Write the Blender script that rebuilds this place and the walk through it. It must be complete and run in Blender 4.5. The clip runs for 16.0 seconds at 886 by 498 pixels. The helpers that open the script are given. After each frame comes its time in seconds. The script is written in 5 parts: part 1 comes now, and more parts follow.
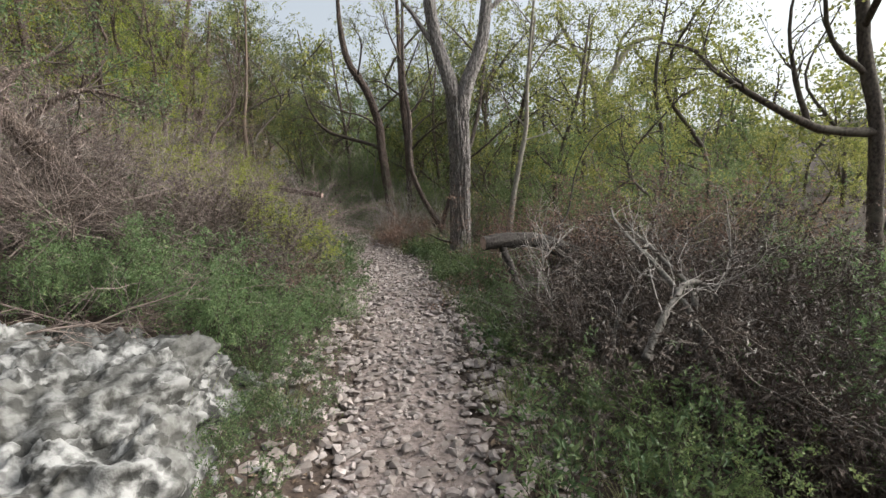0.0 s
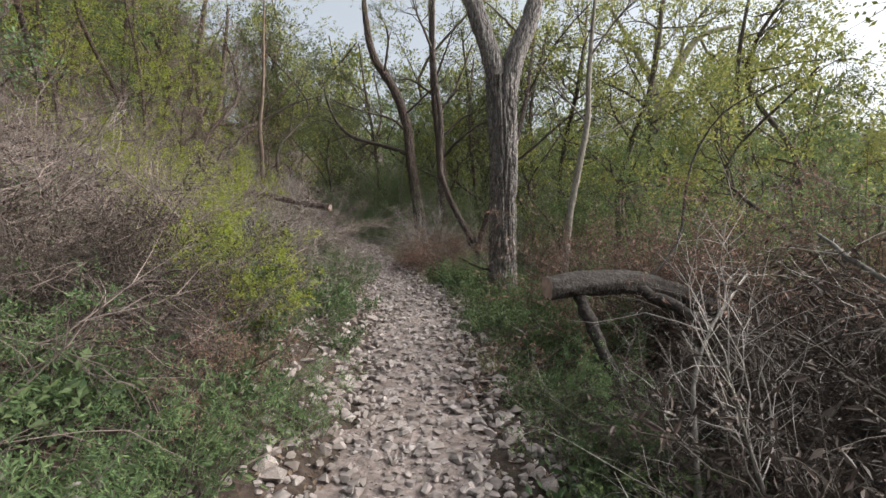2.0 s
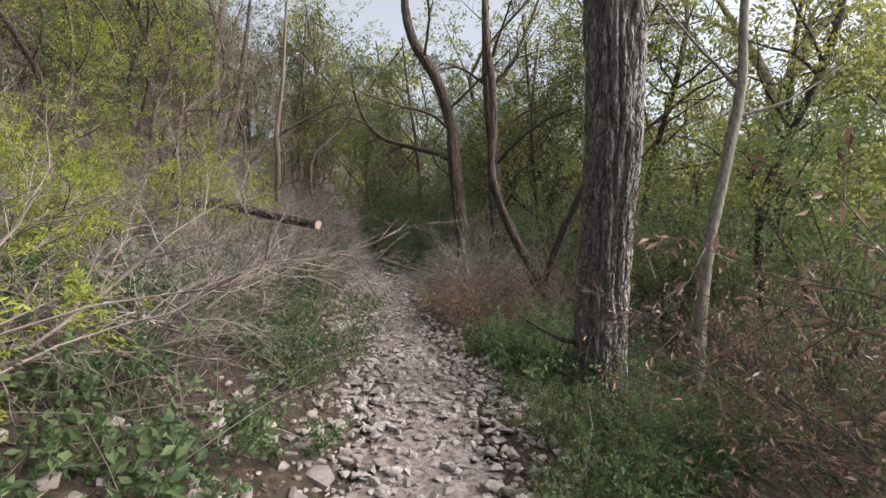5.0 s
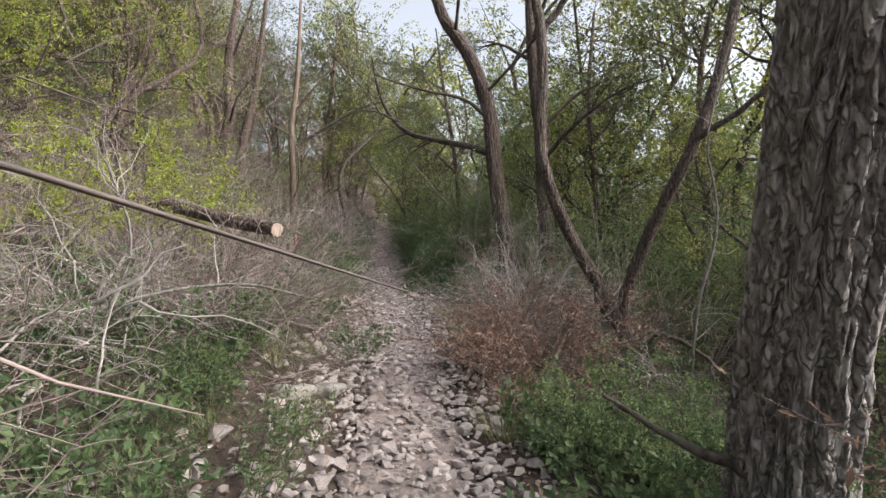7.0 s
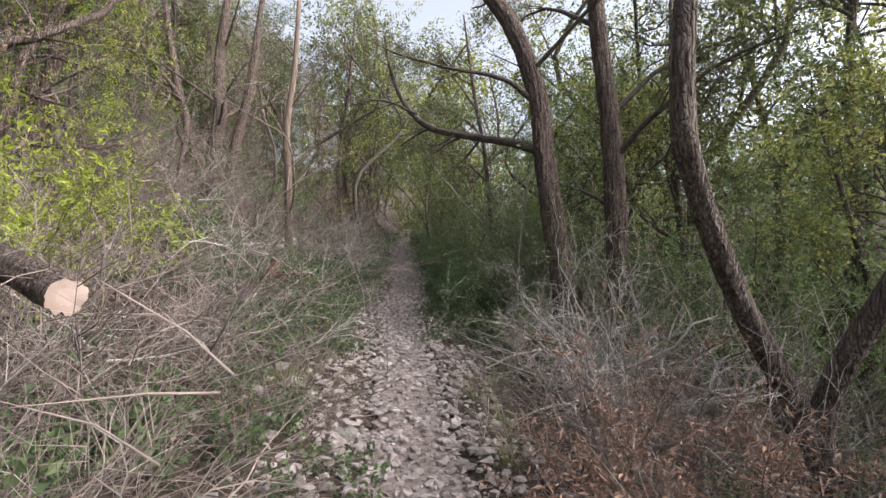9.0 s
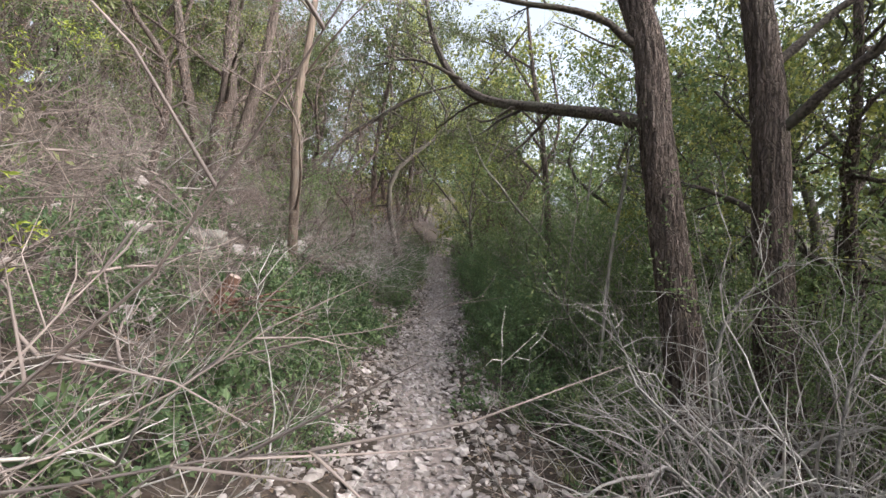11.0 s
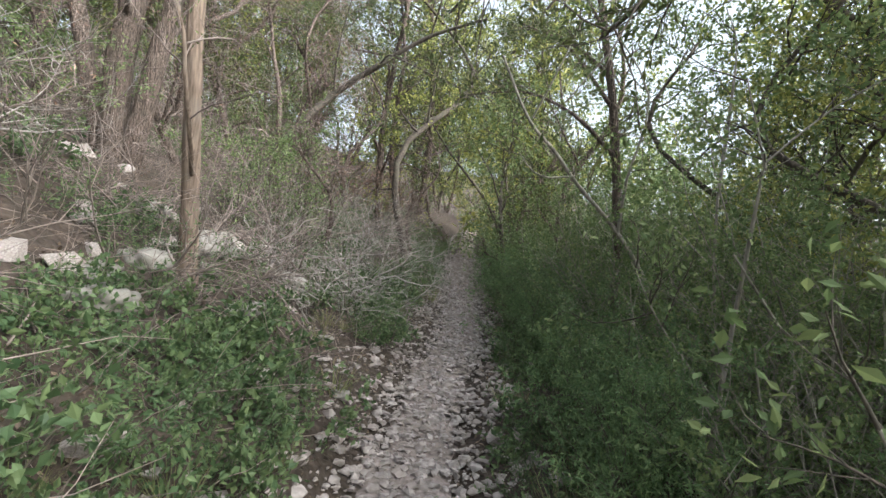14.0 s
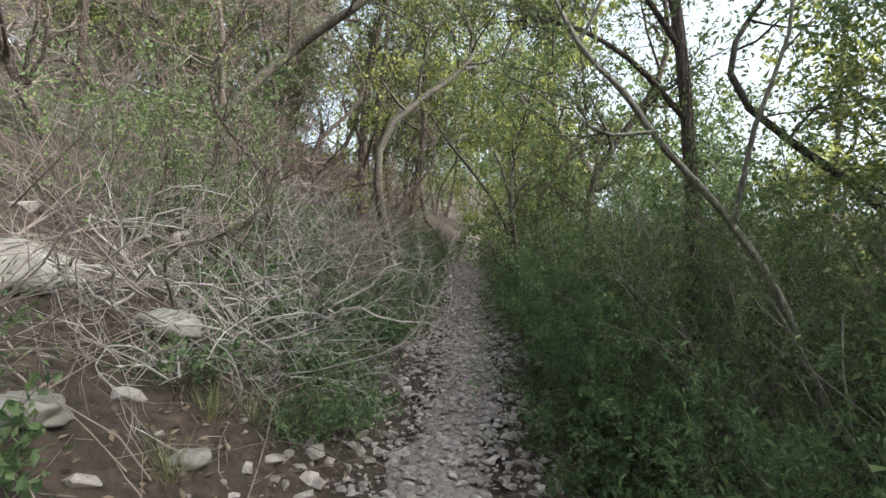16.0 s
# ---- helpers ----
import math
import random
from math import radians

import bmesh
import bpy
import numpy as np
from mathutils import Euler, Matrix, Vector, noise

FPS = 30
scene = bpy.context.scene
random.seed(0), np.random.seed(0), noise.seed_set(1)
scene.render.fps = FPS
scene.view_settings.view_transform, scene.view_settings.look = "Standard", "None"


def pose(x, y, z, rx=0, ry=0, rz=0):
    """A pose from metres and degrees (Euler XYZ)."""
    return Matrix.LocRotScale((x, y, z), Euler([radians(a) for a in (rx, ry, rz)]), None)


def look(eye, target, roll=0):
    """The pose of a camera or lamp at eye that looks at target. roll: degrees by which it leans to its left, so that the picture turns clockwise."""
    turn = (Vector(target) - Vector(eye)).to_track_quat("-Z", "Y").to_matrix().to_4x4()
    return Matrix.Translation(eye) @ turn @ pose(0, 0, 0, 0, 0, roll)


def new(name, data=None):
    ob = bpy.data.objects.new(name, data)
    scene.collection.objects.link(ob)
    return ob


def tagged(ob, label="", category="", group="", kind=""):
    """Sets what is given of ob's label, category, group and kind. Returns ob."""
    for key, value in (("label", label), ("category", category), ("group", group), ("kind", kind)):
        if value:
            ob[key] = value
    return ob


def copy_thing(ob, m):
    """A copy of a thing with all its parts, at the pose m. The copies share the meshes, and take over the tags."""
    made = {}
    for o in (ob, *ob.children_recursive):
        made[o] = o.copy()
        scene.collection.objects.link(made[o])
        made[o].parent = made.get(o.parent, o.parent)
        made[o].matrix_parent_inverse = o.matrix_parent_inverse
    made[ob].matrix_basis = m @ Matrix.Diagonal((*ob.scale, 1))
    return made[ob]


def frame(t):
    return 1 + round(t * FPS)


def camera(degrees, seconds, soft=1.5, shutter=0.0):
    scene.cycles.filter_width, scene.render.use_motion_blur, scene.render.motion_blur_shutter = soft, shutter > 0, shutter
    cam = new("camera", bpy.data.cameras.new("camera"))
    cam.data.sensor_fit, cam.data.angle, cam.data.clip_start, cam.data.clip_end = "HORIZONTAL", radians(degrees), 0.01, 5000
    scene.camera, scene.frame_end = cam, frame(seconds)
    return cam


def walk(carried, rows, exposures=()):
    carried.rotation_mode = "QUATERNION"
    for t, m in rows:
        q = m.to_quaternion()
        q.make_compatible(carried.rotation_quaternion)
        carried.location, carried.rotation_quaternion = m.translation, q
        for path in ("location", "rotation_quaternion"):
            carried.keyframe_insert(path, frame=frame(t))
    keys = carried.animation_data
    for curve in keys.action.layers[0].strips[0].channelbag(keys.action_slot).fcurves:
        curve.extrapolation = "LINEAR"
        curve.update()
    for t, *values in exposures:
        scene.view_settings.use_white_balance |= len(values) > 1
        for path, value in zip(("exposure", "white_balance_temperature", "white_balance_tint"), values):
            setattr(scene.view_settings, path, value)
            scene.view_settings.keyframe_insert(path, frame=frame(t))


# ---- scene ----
cam = camera(85.1, 16.0, soft=1.5)
PATH = [
    (0, (0.003, 0.007, 1.461), (0.002, 1.999, 1.279), -1.3),
    (0.5, (0.065, 0.547, 1.448), (0.01, 2.539, 1.277), -0.8),
    (1, (0.082, 1.13, 1.481), (-0.011, 3.123, 1.335), -0.5),
    (1.5, (-0.025, 1.769, 1.497), (-0.15, 3.76, 1.354), -0.9),
    (2, (-0.003, 2.34, 1.509), (-0.152, 4.331, 1.383), -0.9),
    (2.5, (-0.016, 2.921, 1.592), (-0.183, 4.911, 1.48), -0.6),
    (3, (0.041, 3.441, 1.639), (-0.168, 5.429, 1.553), -0.2),
    (3.5, (0.01, 4.013, 1.704), (-0.231, 5.997, 1.628), 0.3),
    (4, (-0.116, 4.61, 1.669), (-0.402, 6.588, 1.602), 0.9),
    (6.5, (-0.287, 7.211, 1.493), (-0.784, 9.148, 1.504), -1.0),
    (7, (-0.414, 7.776, 1.54), (-0.97, 9.697, 1.56), -0.5),
    (7.5, (-0.625, 8.386, 1.614), (-1.21, 10.298, 1.642), -0.7),
    (8, (-0.718, 8.988, 1.713), (-1.319, 10.895, 1.75), -1.1),
    (8.5, (-0.922, 9.552, 1.777), (-1.536, 11.455, 1.833), -1.1),
    (9, (-1.167, 10.053, 1.822), (-1.824, 11.941, 1.898), -0.4),
    (11.5, (-2.126, 12.711, 2.025), (-2.962, 14.524, 2.136), 2.8),
    (12, (-2.336, 13.225, 2.028), (-3.177, 15.036, 2.138), 3.0),
    (12.5, (-2.671, 13.732, 2.109), (-3.543, 15.529, 2.209), 3.0),
    (13, (-2.83, 14.273, 2.123), (-3.719, 16.063, 2.211), 3.4),
    (13.5, (-3.114, 14.799, 2.207), (-4.014, 16.583, 2.286), 3.5),
    (14, (-3.299, 15.331, 2.286), (-4.212, 17.108, 2.365), 3.9),
    (14.5, (-3.563, 15.898, 2.328), (-4.453, 17.686, 2.418), 3.1),
    (15, (-3.808, 16.409, 2.337), (-4.715, 18.188, 2.446), 2.9),
    (15.5, (-4.083, 16.983, 2.414), (-4.999, 18.757, 2.532), 3.3),
    (16, (-4.367, 17.501, 2.42), (-5.282, 19.276, 2.525), 2.5),
]
EXPOSURES = [(0.0, 0.95, 6300, 6), (4.0, 1.0, 6300, 9), (7.0, 1.4, 6300, 10), (9.0, 1.5, 6150, 12), (12.0, 1.88, 6000, 6), (14.5, 2.0, 5980, 3), (16.0, 1.88, 5950, 2)]
walk(cam, [(t, look(eye, target, roll)) for t, eye, target, roll in PATH], EXPOSURES)

# world, sun
world = bpy.data.worlds.new("sky")
scene.world = world
world.use_nodes = True
SUN_EL, SUN_AZ = 34.0, 92.0  # degrees; azimuth clockwise from +y
sky = world.node_tree.nodes.new("ShaderNodeTexSky")
sky.sky_type, sky.sun_disc = "NISHITA", False
sky.sun_elevation, sky.sun_rotation = radians(SUN_EL), radians(SUN_AZ)
sky.air_density, sky.dust_density, sky.ozone_density = 1.0, 7.0, 0.6
backg = world.node_tree.nodes["Background"]
backg.inputs["Strength"].default_value = 0.15
veil = world.node_tree.nodes.new("ShaderNodeHueSaturation")  # thin high cloud
veil.inputs["Saturation"].default_value = 0.32
world.node_tree.links.new(sky.outputs[0], veil.inputs["Color"])
world.node_tree.links.new(veil.outputs[0], backg.inputs["Color"])
sun_data = bpy.data.lights.new("sun", "SUN")
sun_data.energy, sun_data.angle, sun_data.color = 1.6, radians(40), (1.0, 0.93, 0.82)
sun = new("sun", sun_data)
sun.matrix_world = look((60 * math.sin(radians(SUN_AZ)), 60 * math.cos(radians(SUN_AZ)), 60 * math.tan(radians(SUN_EL))), (0, 0, 0))

rng = np.random.default_rng(7)


# ---------------------------------------------------------------- materials
def base_mat(name):
    mat = bpy.data.materials.new(name)
    mat.use_nodes = True
    nt = mat.node_tree
    return mat, nt.nodes, nt.links, nt.nodes["Principled BSDF"]


def ramp_of(nodes, stops):
    ramp = nodes.new("ShaderNodeValToRGB")
    el = ramp.color_ramp.elements
    while len(el) < len(stops):
        el.new(0.5)
    for e, (p, c) in zip(el, stops):
        e.position, e.color = p, (*c, 1)
    return ramp


def leaf_mat(name, dark, mid, light, glow=0.35, rough=0.55):
    """Thin leaf: each leaf its own shade, light passes through it."""
    mat, nodes, links, bsdf = base_mat(name)
    geo = nodes.new("ShaderNodeNewGeometry")
    ramp = ramp_of(nodes, [(0.0, dark), (0.55, mid), (1.0, light)])
    tc = nodes.new("ShaderNodeTexCoord")
    patch = nodes.new("ShaderNodeTexNoise")
    patch.inputs["Scale"].default_value = 1.3
    add = nodes.new("ShaderNodeMath")
    add.operation = "MULTIPLY_ADD"
    add.inputs[1].default_value, add.inputs[2].default_value = 0.55, -0.05
    summed = nodes.new("ShaderNodeMath")
    links.new(tc.outputs["Object"], patch.inputs["Vector"])
    links.new(geo.outputs["Random Per Island"], add.inputs[0])
    scaled = nodes.new("ShaderNodeMath")
    scaled.operation = "MULTIPLY"
    scaled.inputs[1].default_value = 0.75
    links.new(patch.outputs["Fac"], scaled.inputs[0])
    links.new(add.outputs[0], summed.inputs[0])
    links.new(scaled.outputs[0], summed.inputs[1])
    links.new(summed.outputs[0], ramp.inputs[0])
    links.new(ramp.outputs[0], bsdf.inputs["Base Color"])
    bsdf.inputs["Roughness"].default_value = rough
    bsdf.inputs["Specular IOR Level"].default_value = 0.3
    tr = nodes.new("ShaderNodeBsdfTranslucent")
    links.new(ramp.outputs[0], tr.inputs["Color"])
    mix = nodes.new("ShaderNodeMixShader")
    mix.inputs[0].default_value = glow
    links.new(bsdf.outputs[0], mix.inputs[1])
    links.new(tr.outputs[0], mix.inputs[2])
    links.new(mix.outputs[0], nodes["Material Output"].inputs["Surface"])
    return mat


def bark_mat(name, dark, light, lichen, along=3.0, fine=26.0, bump=0.6, dist=0.02, plates=None):
    mat, nodes, links, bsdf = base_mat(name)
    tc = nodes.new("ShaderNodeTexCoord")
    mp = nodes.new("ShaderNodeMapping")
    mp.inputs["Scale"].default_value = (fine, fine, along)
    grain = nodes.new("ShaderNodeTexNoise")
    grain.inputs["Scale"].default_value, grain.inputs["Detail"].default_value = 1.0, 5
    links.new(tc.outputs["Object"], mp.inputs[0])
    links.new(mp.outputs[0], grain.inputs["Vector"])
    ramp = ramp_of(nodes, [(0.3, dark), (0.7, light)])
    links.new(grain.outputs["Fac"], ramp.inputs[0])
    spots = nodes.new("ShaderNodeTexNoise")
    spots.inputs["Scale"].default_value, spots.inputs["Detail"].default_value = 4.0, 6
    links.new(tc.outputs["Object"], spots.inputs["Vector"])
    sr = ramp_of(nodes, [(0.5, (0, 0, 0)), (0.72, (0.7, 0.7, 0.7))])
    links.new(spots.outputs["Fac"], sr.inputs[0])
    mix = nodes.new("ShaderNodeMix")
    mix.data_type = "RGBA"
    links.new(sr.outputs[0], mix.inputs[0])
    links.new(ramp.outputs[0], mix.inputs[6])
    mix.inputs[7].default_value = (*lichen, 1)
    links.new(mix.outputs[2], bsdf.inputs["Base Color"])
    bsdf.inputs["Roughness"].default_value = 0.9
    bsdf.inputs["Specular IOR Level"].default_value = 0.2
    bp = nodes.new("ShaderNodeBump")
    bp.inputs["Strength"].default_value, bp.inputs["Distance"].default_value = bump, dist
    links.new(grain.outputs["Fac"], bp.inputs["Height"])
    links.new(bp.outputs[0], bsdf.inputs["Normal"])
    if plates:
        # cracked plates: dark fissures between raised ridges of bark
        warp = nodes.new("ShaderNodeTexNoise")
        warp.inputs["Scale"].default_value, warp.inputs["Detail"].default_value = 6.0, 4
        links.new(tc.outputs["Object"], warp.inputs["Vector"])
        add = nodes.new("ShaderNodeVectorMath")
        add.operation = "MULTIPLY_ADD"
        add.inputs[1].default_value = (0.13, 0.13, 0.3)
        links.new(warp.outputs["Color"], add.inputs[0])
        links.new(tc.outputs["Object"], add.inputs[2])
        mp2 = nodes.new("ShaderNodeMapping")
        mp2.inputs["Scale"].default_value = plates
        links.new(add.outputs[0], mp2.inputs[0])
        vor = nodes.new("ShaderNodeTexVoronoi")
        vor.feature = "DISTANCE_TO_EDGE"
        vor.inputs["Scale"].default_value = 1.0
        links.new(mp2.outputs[0], vor.inputs["Vector"])
        cr = ramp_of(nodes, [(0.0, (0.5, 0.49, 0.48)), (0.22, (1, 1, 1))])
        links.new(vor.outputs["Distance"], cr.inputs[0])
        mul = nodes.new("ShaderNodeMix")
        mul.data_type, mul.blend_type = "RGBA", "MULTIPLY"
        mul.inputs[0].default_value = 1.0
        links.new(mix.outputs[2], mul.inputs[6])
        links.new(cr.outputs[0], mul.inputs[7])
        links.new(mul.outputs[2], bsdf.inputs["Base Color"])
        bp2 = nodes.new("ShaderNodeBump")
        bp2.inputs["Strength"].default_value, bp2.inputs["Distance"].default_value = 1.0, 0.02
        links.new(cr.outputs[0], bp2.inputs["Height"])
        links.new(bp.outputs[0], bp2.inputs["Normal"])
        links.new(bp2.outputs[0], bsdf.inputs["Normal"])
    return mat


def twig_mat(name, dark, light):
    mat, nodes, links, bsdf = base_mat(name)
    geo = nodes.new("ShaderNodeNewGeometry")
    tc = nodes.new("ShaderNodeTexCoord")
    n = nodes.new("ShaderNodeTexNoise")
    n.inputs["Scale"].default_value, n.inputs["Detail"].default_value = 14, 4
    links.new(tc.outputs["Object"], n.inputs["Vector"])
    avg = nodes.new("ShaderNodeMath")
    avg.operation = "MULTIPLY_ADD"
    avg.inputs[1].default_value = 0.6
    links.new(geo.outputs["Random Per Island"], avg.inputs[0])
    half = nodes.new("ShaderNodeMath")
    half.operation = "MULTIPLY"
    half.inputs[1].default_value = 0.5
    links.new(n.outputs["Fac"], half.inputs[0])
    links.new(half.outputs[0], avg.inputs[2])
    ramp = ramp_of(nodes, [(0.1, dark), (0.95, light)])
    links.new(avg.outputs[0], ramp.inputs[0])
    links.new(ramp.outputs[0], bsdf.inputs["Base Color"])
    bsdf.inputs["Roughness"].default_value = 0.85
    return mat


def stone_mat(name, dark, light, stain, scale=9.0, bump=0.5, dist=0.02, span=(0.3, 0.68)):
    mat, nodes, links, bsdf = base_mat(name)
    tc = nodes.new("ShaderNodeTexCoord")
    info = nodes.new("ShaderNodeObjectInfo")
    geo = nodes.new("ShaderNodeNewGeometry")
    n = nodes.new("ShaderNodeTexNoise")
    n.inputs["Scale"].default_value, n.inputs["Detail"].default_value = scale, 7
    links.new(tc.outputs["Object"], n.inputs["Vector"])
    big = nodes.new("ShaderNodeTexNoise")
    big.inputs["Scale"].default_value, big.inputs["Detail"].default_value = scale * 0.22, 4
    links.new(tc.outputs["Object"], big.inputs["Vector"])
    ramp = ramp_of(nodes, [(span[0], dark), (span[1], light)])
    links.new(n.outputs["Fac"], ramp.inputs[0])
    sr = ramp_of(nodes, [(0.46, (0, 0, 0)), (0.66, (0.8, 0.8, 0.8))])
    links.new(big.outputs["Fac"], sr.inputs[0])
    mix = nodes.new("ShaderNodeMix")
    mix.data_type = "RGBA"
    links.new(sr.outputs[0], mix.inputs[0])
    links.new(ramp.outputs[0], mix.inputs[6])
    mix.inputs[7].default_value = (*stain, 1)
    hsv = nodes.new("ShaderNodeHueSaturation")
    rnd = nodes.new("ShaderNodeMath")
    links.new(info.outputs["Random"], rnd.inputs[0])
    links.new(geo.outputs["Random Per Island"], rnd.inputs[1])
    val = nodes.new("ShaderNodeMapRange")
    val.inputs["From Max"].default_value = 2.0
    val.inputs["To Min"].default_value, val.inputs["To Max"].default_value = 0.65, 1.3
    links.new(rnd.outputs[0], val.inputs["Value"])
    links.new(val.outputs[0], hsv.inputs["Value"])
    links.new(mix.outputs[2], hsv.inputs["Color"])
    links.new(hsv.outputs[0], bsdf.inputs["Base Color"])
    bsdf.inputs["Roughness"].default_value = 0.92
    bsdf.inputs["Specular IOR Level"].default_value = 0.25
    bp = nodes.new("ShaderNodeBump")
    bp.inputs["Strength"].default_value, bp.inputs["Distance"].default_value = bump, dist
    links.new(n.outputs["Fac"], bp.inputs["Height"])
    links.new(bp.outputs[0], bsdf.inputs["Normal"])
    return mat


M_SOIL = stone_mat("soil", (0.018, 0.013, 0.011), (0.068, 0.049, 0.039), (0.038, 0.03, 0.022), 16.0, 1.0, 0.03)
M_TRAIL = stone_mat("trail_dirt", (0.095, 0.074, 0.067), (0.25, 0.205, 0.19), (0.14, 0.112, 0.102), 22.0, 1.0, 0.025)
M_STONE = stone_mat("path_stone", (0.16, 0.135, 0.127), (0.42, 0.37, 0.352), (0.25, 0.21, 0.19), 18.0, 0.6, 0.01)
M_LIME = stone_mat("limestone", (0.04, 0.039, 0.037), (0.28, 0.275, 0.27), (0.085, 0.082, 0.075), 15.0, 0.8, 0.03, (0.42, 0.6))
M_OAK = bark_mat("oak_bark", (0.12, 0.11, 0.106), (0.40, 0.365, 0.35), (0.30, 0.285, 0.275), 14.0, 60.0, 0.8, 0.012, (30, 30, 3.2))
M_LOG = bark_mat("weathered_log", (0.018, 0.015, 0.014), (0.075, 0.065, 0.06), (0.05, 0.045, 0.042), 45.0, 45.0, 0.9, 0.012)
M_CEDAR = bark_mat("cedar_bark", (0.05, 0.038, 0.033), (0.21, 0.16, 0.137), (0.12, 0.097, 0.083), 3.0, 55.0, 0.9, 0.015, (45, 45, 4))
M_REDBARK = bark_mat("peeling_bark", (0.055, 0.042, 0.037), (0.25, 0.2, 0.178), (0.17, 0.15, 0.135), 3.0, 60.0, 1.0, 0.016, (48, 48, 3))
M_BANKROCK = stone_mat("bank_rock", (0.11, 0.1, 0.09), (0.30, 0.28, 0.256), (0.16, 0.14, 0.12), 9.0, 0.8, 0.02)
M_BOUGH = bark_mat("bough_bark", (0.028, 0.022, 0.019), (0.13, 0.105, 0.09), (0.12, 0.115, 0.085), 40.0, 40.0, 0.8, 0.012)
M_BRANCH = bark_mat("dark_branch", (0.03, 0.025, 0.021), (0.12, 0.098, 0.082), (0.11, 0.105, 0.08), 20.0, 30.0, 0.6, 0.01)
M_TAN = bark_mat("tan_bark", (0.075, 0.054, 0.043), (0.22, 0.165, 0.13), (0.14, 0.117, 0.10), 4.0, 40.0, 0.7, 0.01)
M_PALE = bark_mat("pale_bark", (0.11, 0.098, 0.085), (0.31, 0.28, 0.24), (0.20, 0.20, 0.155), 12.0, 40.0, 0.4, 0.01)
M_GREYWOOD = bark_mat("grey_dead_wood", (0.06, 0.055, 0.05), (0.22, 0.2, 0.182), (0.17, 0.17, 0.145), 12.0, 40.0, 0.6, 0.01)
M_DEADTWIG = twig_mat("dead_twigs", (0.03, 0.024, 0.022), (0.30, 0.235, 0.21))
M_GREYTWIG = twig_mat("weathered_twigs", (0.12, 0.106, 0.098), (0.45, 0.41, 0.38))
M_DARKTWIG = twig_mat("dark_twigs", (0.025, 0.02, 0.017), (0.12, 0.095, 0.078))
M_OAKLEAF = leaf_mat("oak_leaves", (0.06, 0.075, 0.022), (0.18, 0.20, 0.055), (0.42, 0.40, 0.12), 0.55)
M_BUSHLEAF = leaf_mat("bush_leaves", (0.045, 0.078, 0.032), (0.115, 0.16, 0.066), (0.26, 0.30, 0.125), 0.5)
M_HERB = leaf_mat("herb_leaves", (0.028, 0.056, 0.026), (0.075, 0.115, 0.05), (0.17, 0.215, 0.095), 0.4)
M_JUNIPER = leaf_mat("juniper_sprays", (0.14, 0.18, 0.03), (0.25, 0.30, 0.045), (0.40, 0.42, 0.08), 0.45)
M_CEDARLEAF = leaf_mat("cedar_sprays", (0.03, 0.045, 0.02), (0.08, 0.10, 0.038), (0.18, 0.185, 0.07), 0.38)
M_DEADLEAF = leaf_mat("dead_cedar_sprays", (0.075, 0.046, 0.037), (0.175, 0.108, 0.082), (0.34, 0.215, 0.155), 0.25)
M_LITTER = leaf_mat("fallen_leaves", (0.035, 0.025, 0.019), (0.095, 0.067, 0.048), (0.25, 0.185, 0.13), 0.1)
M_FEATHER = leaf_mat("feathery_sprays", (0.045, 0.085, 0.04), (0.125, 0.19, 0.085), (0.25, 0.32, 0.14), 0.5)
M_DARKDEAD = leaf_mat("withered_sprays", (0.02, 0.016, 0.014), (0.05, 0.037, 0.031), (0.10, 0.072, 0.058), 0.1)
M_GRASS = leaf_mat("grass_blades", (0.06, 0.08, 0.03), (0.14, 0.155, 0.065), (0.33, 0.30, 0.16), 0.4)
M_CUT = stone_mat("sawn_wood", (0.25, 0.185, 0.155), (0.40, 0.315, 0.275), (0.30, 0.22, 0.18), 20.0, 0.2, 0.005)
M_REDWOOD = bark_mat("red_cedar_wood", (0.05, 0.026, 0.02), (0.19, 0.10, 0.07), (0.14, 0.09, 0.065), 4.0, 50.0, 0.9, 0.02)


# ---------------------------------------------------------------- mesh tools
def unit(v):
    return v / np.maximum(np.linalg.norm(v, axis=-1, keepdims=True), 1e-9)


def mesh_from(name, pieces, mat, smooth=True):
    """One mesh from (vertices, faces) array pairs; all faces of a pair have the same number of corners."""
    me = bpy.data.meshes.new(name)
    verts, loops, totals, base = [], [], [], 0
    for v, f in pieces:
        v = np.asarray(v, float).reshape(-1, 3)
        f = np.asarray(f, int)
        verts.append(v)
        loops.append((f + base).ravel())
        totals.append(np.full(len(f), f.shape[1]))
        base += len(v)
    verts, loops, totals = np.concatenate(verts), np.concatenate(loops), np.concatenate(totals)
    me.vertices.add(len(verts))
    me.vertices.foreach_set("co", verts.ravel())
    me.loops.add(len(loops))
    me.loops.foreach_set("vertex_index", loops.astype(np.int32))
    me.polygons.add(len(totals))
    me.polygons.foreach_set("loop_start", (np.cumsum(totals) - totals).astype(np.int32))
    me.polygons.foreach_set("use_smooth", np.full(len(totals), smooth))
    me.update(calc_edges=True)
    me.materials.append(mat)
    return me


def part(name, pieces, mat, parent=None, label="", smooth=True):
    ob = new(name, mesh_from(name, pieces, mat, smooth))
    ob.parent = parent
    return tagged(ob, label) if label else ob


def empty(name, m=None):
    ob = new(name)
    ob.empty_display_size = 0.2
    if m is not None:
        ob.matrix_basis = m
    return ob


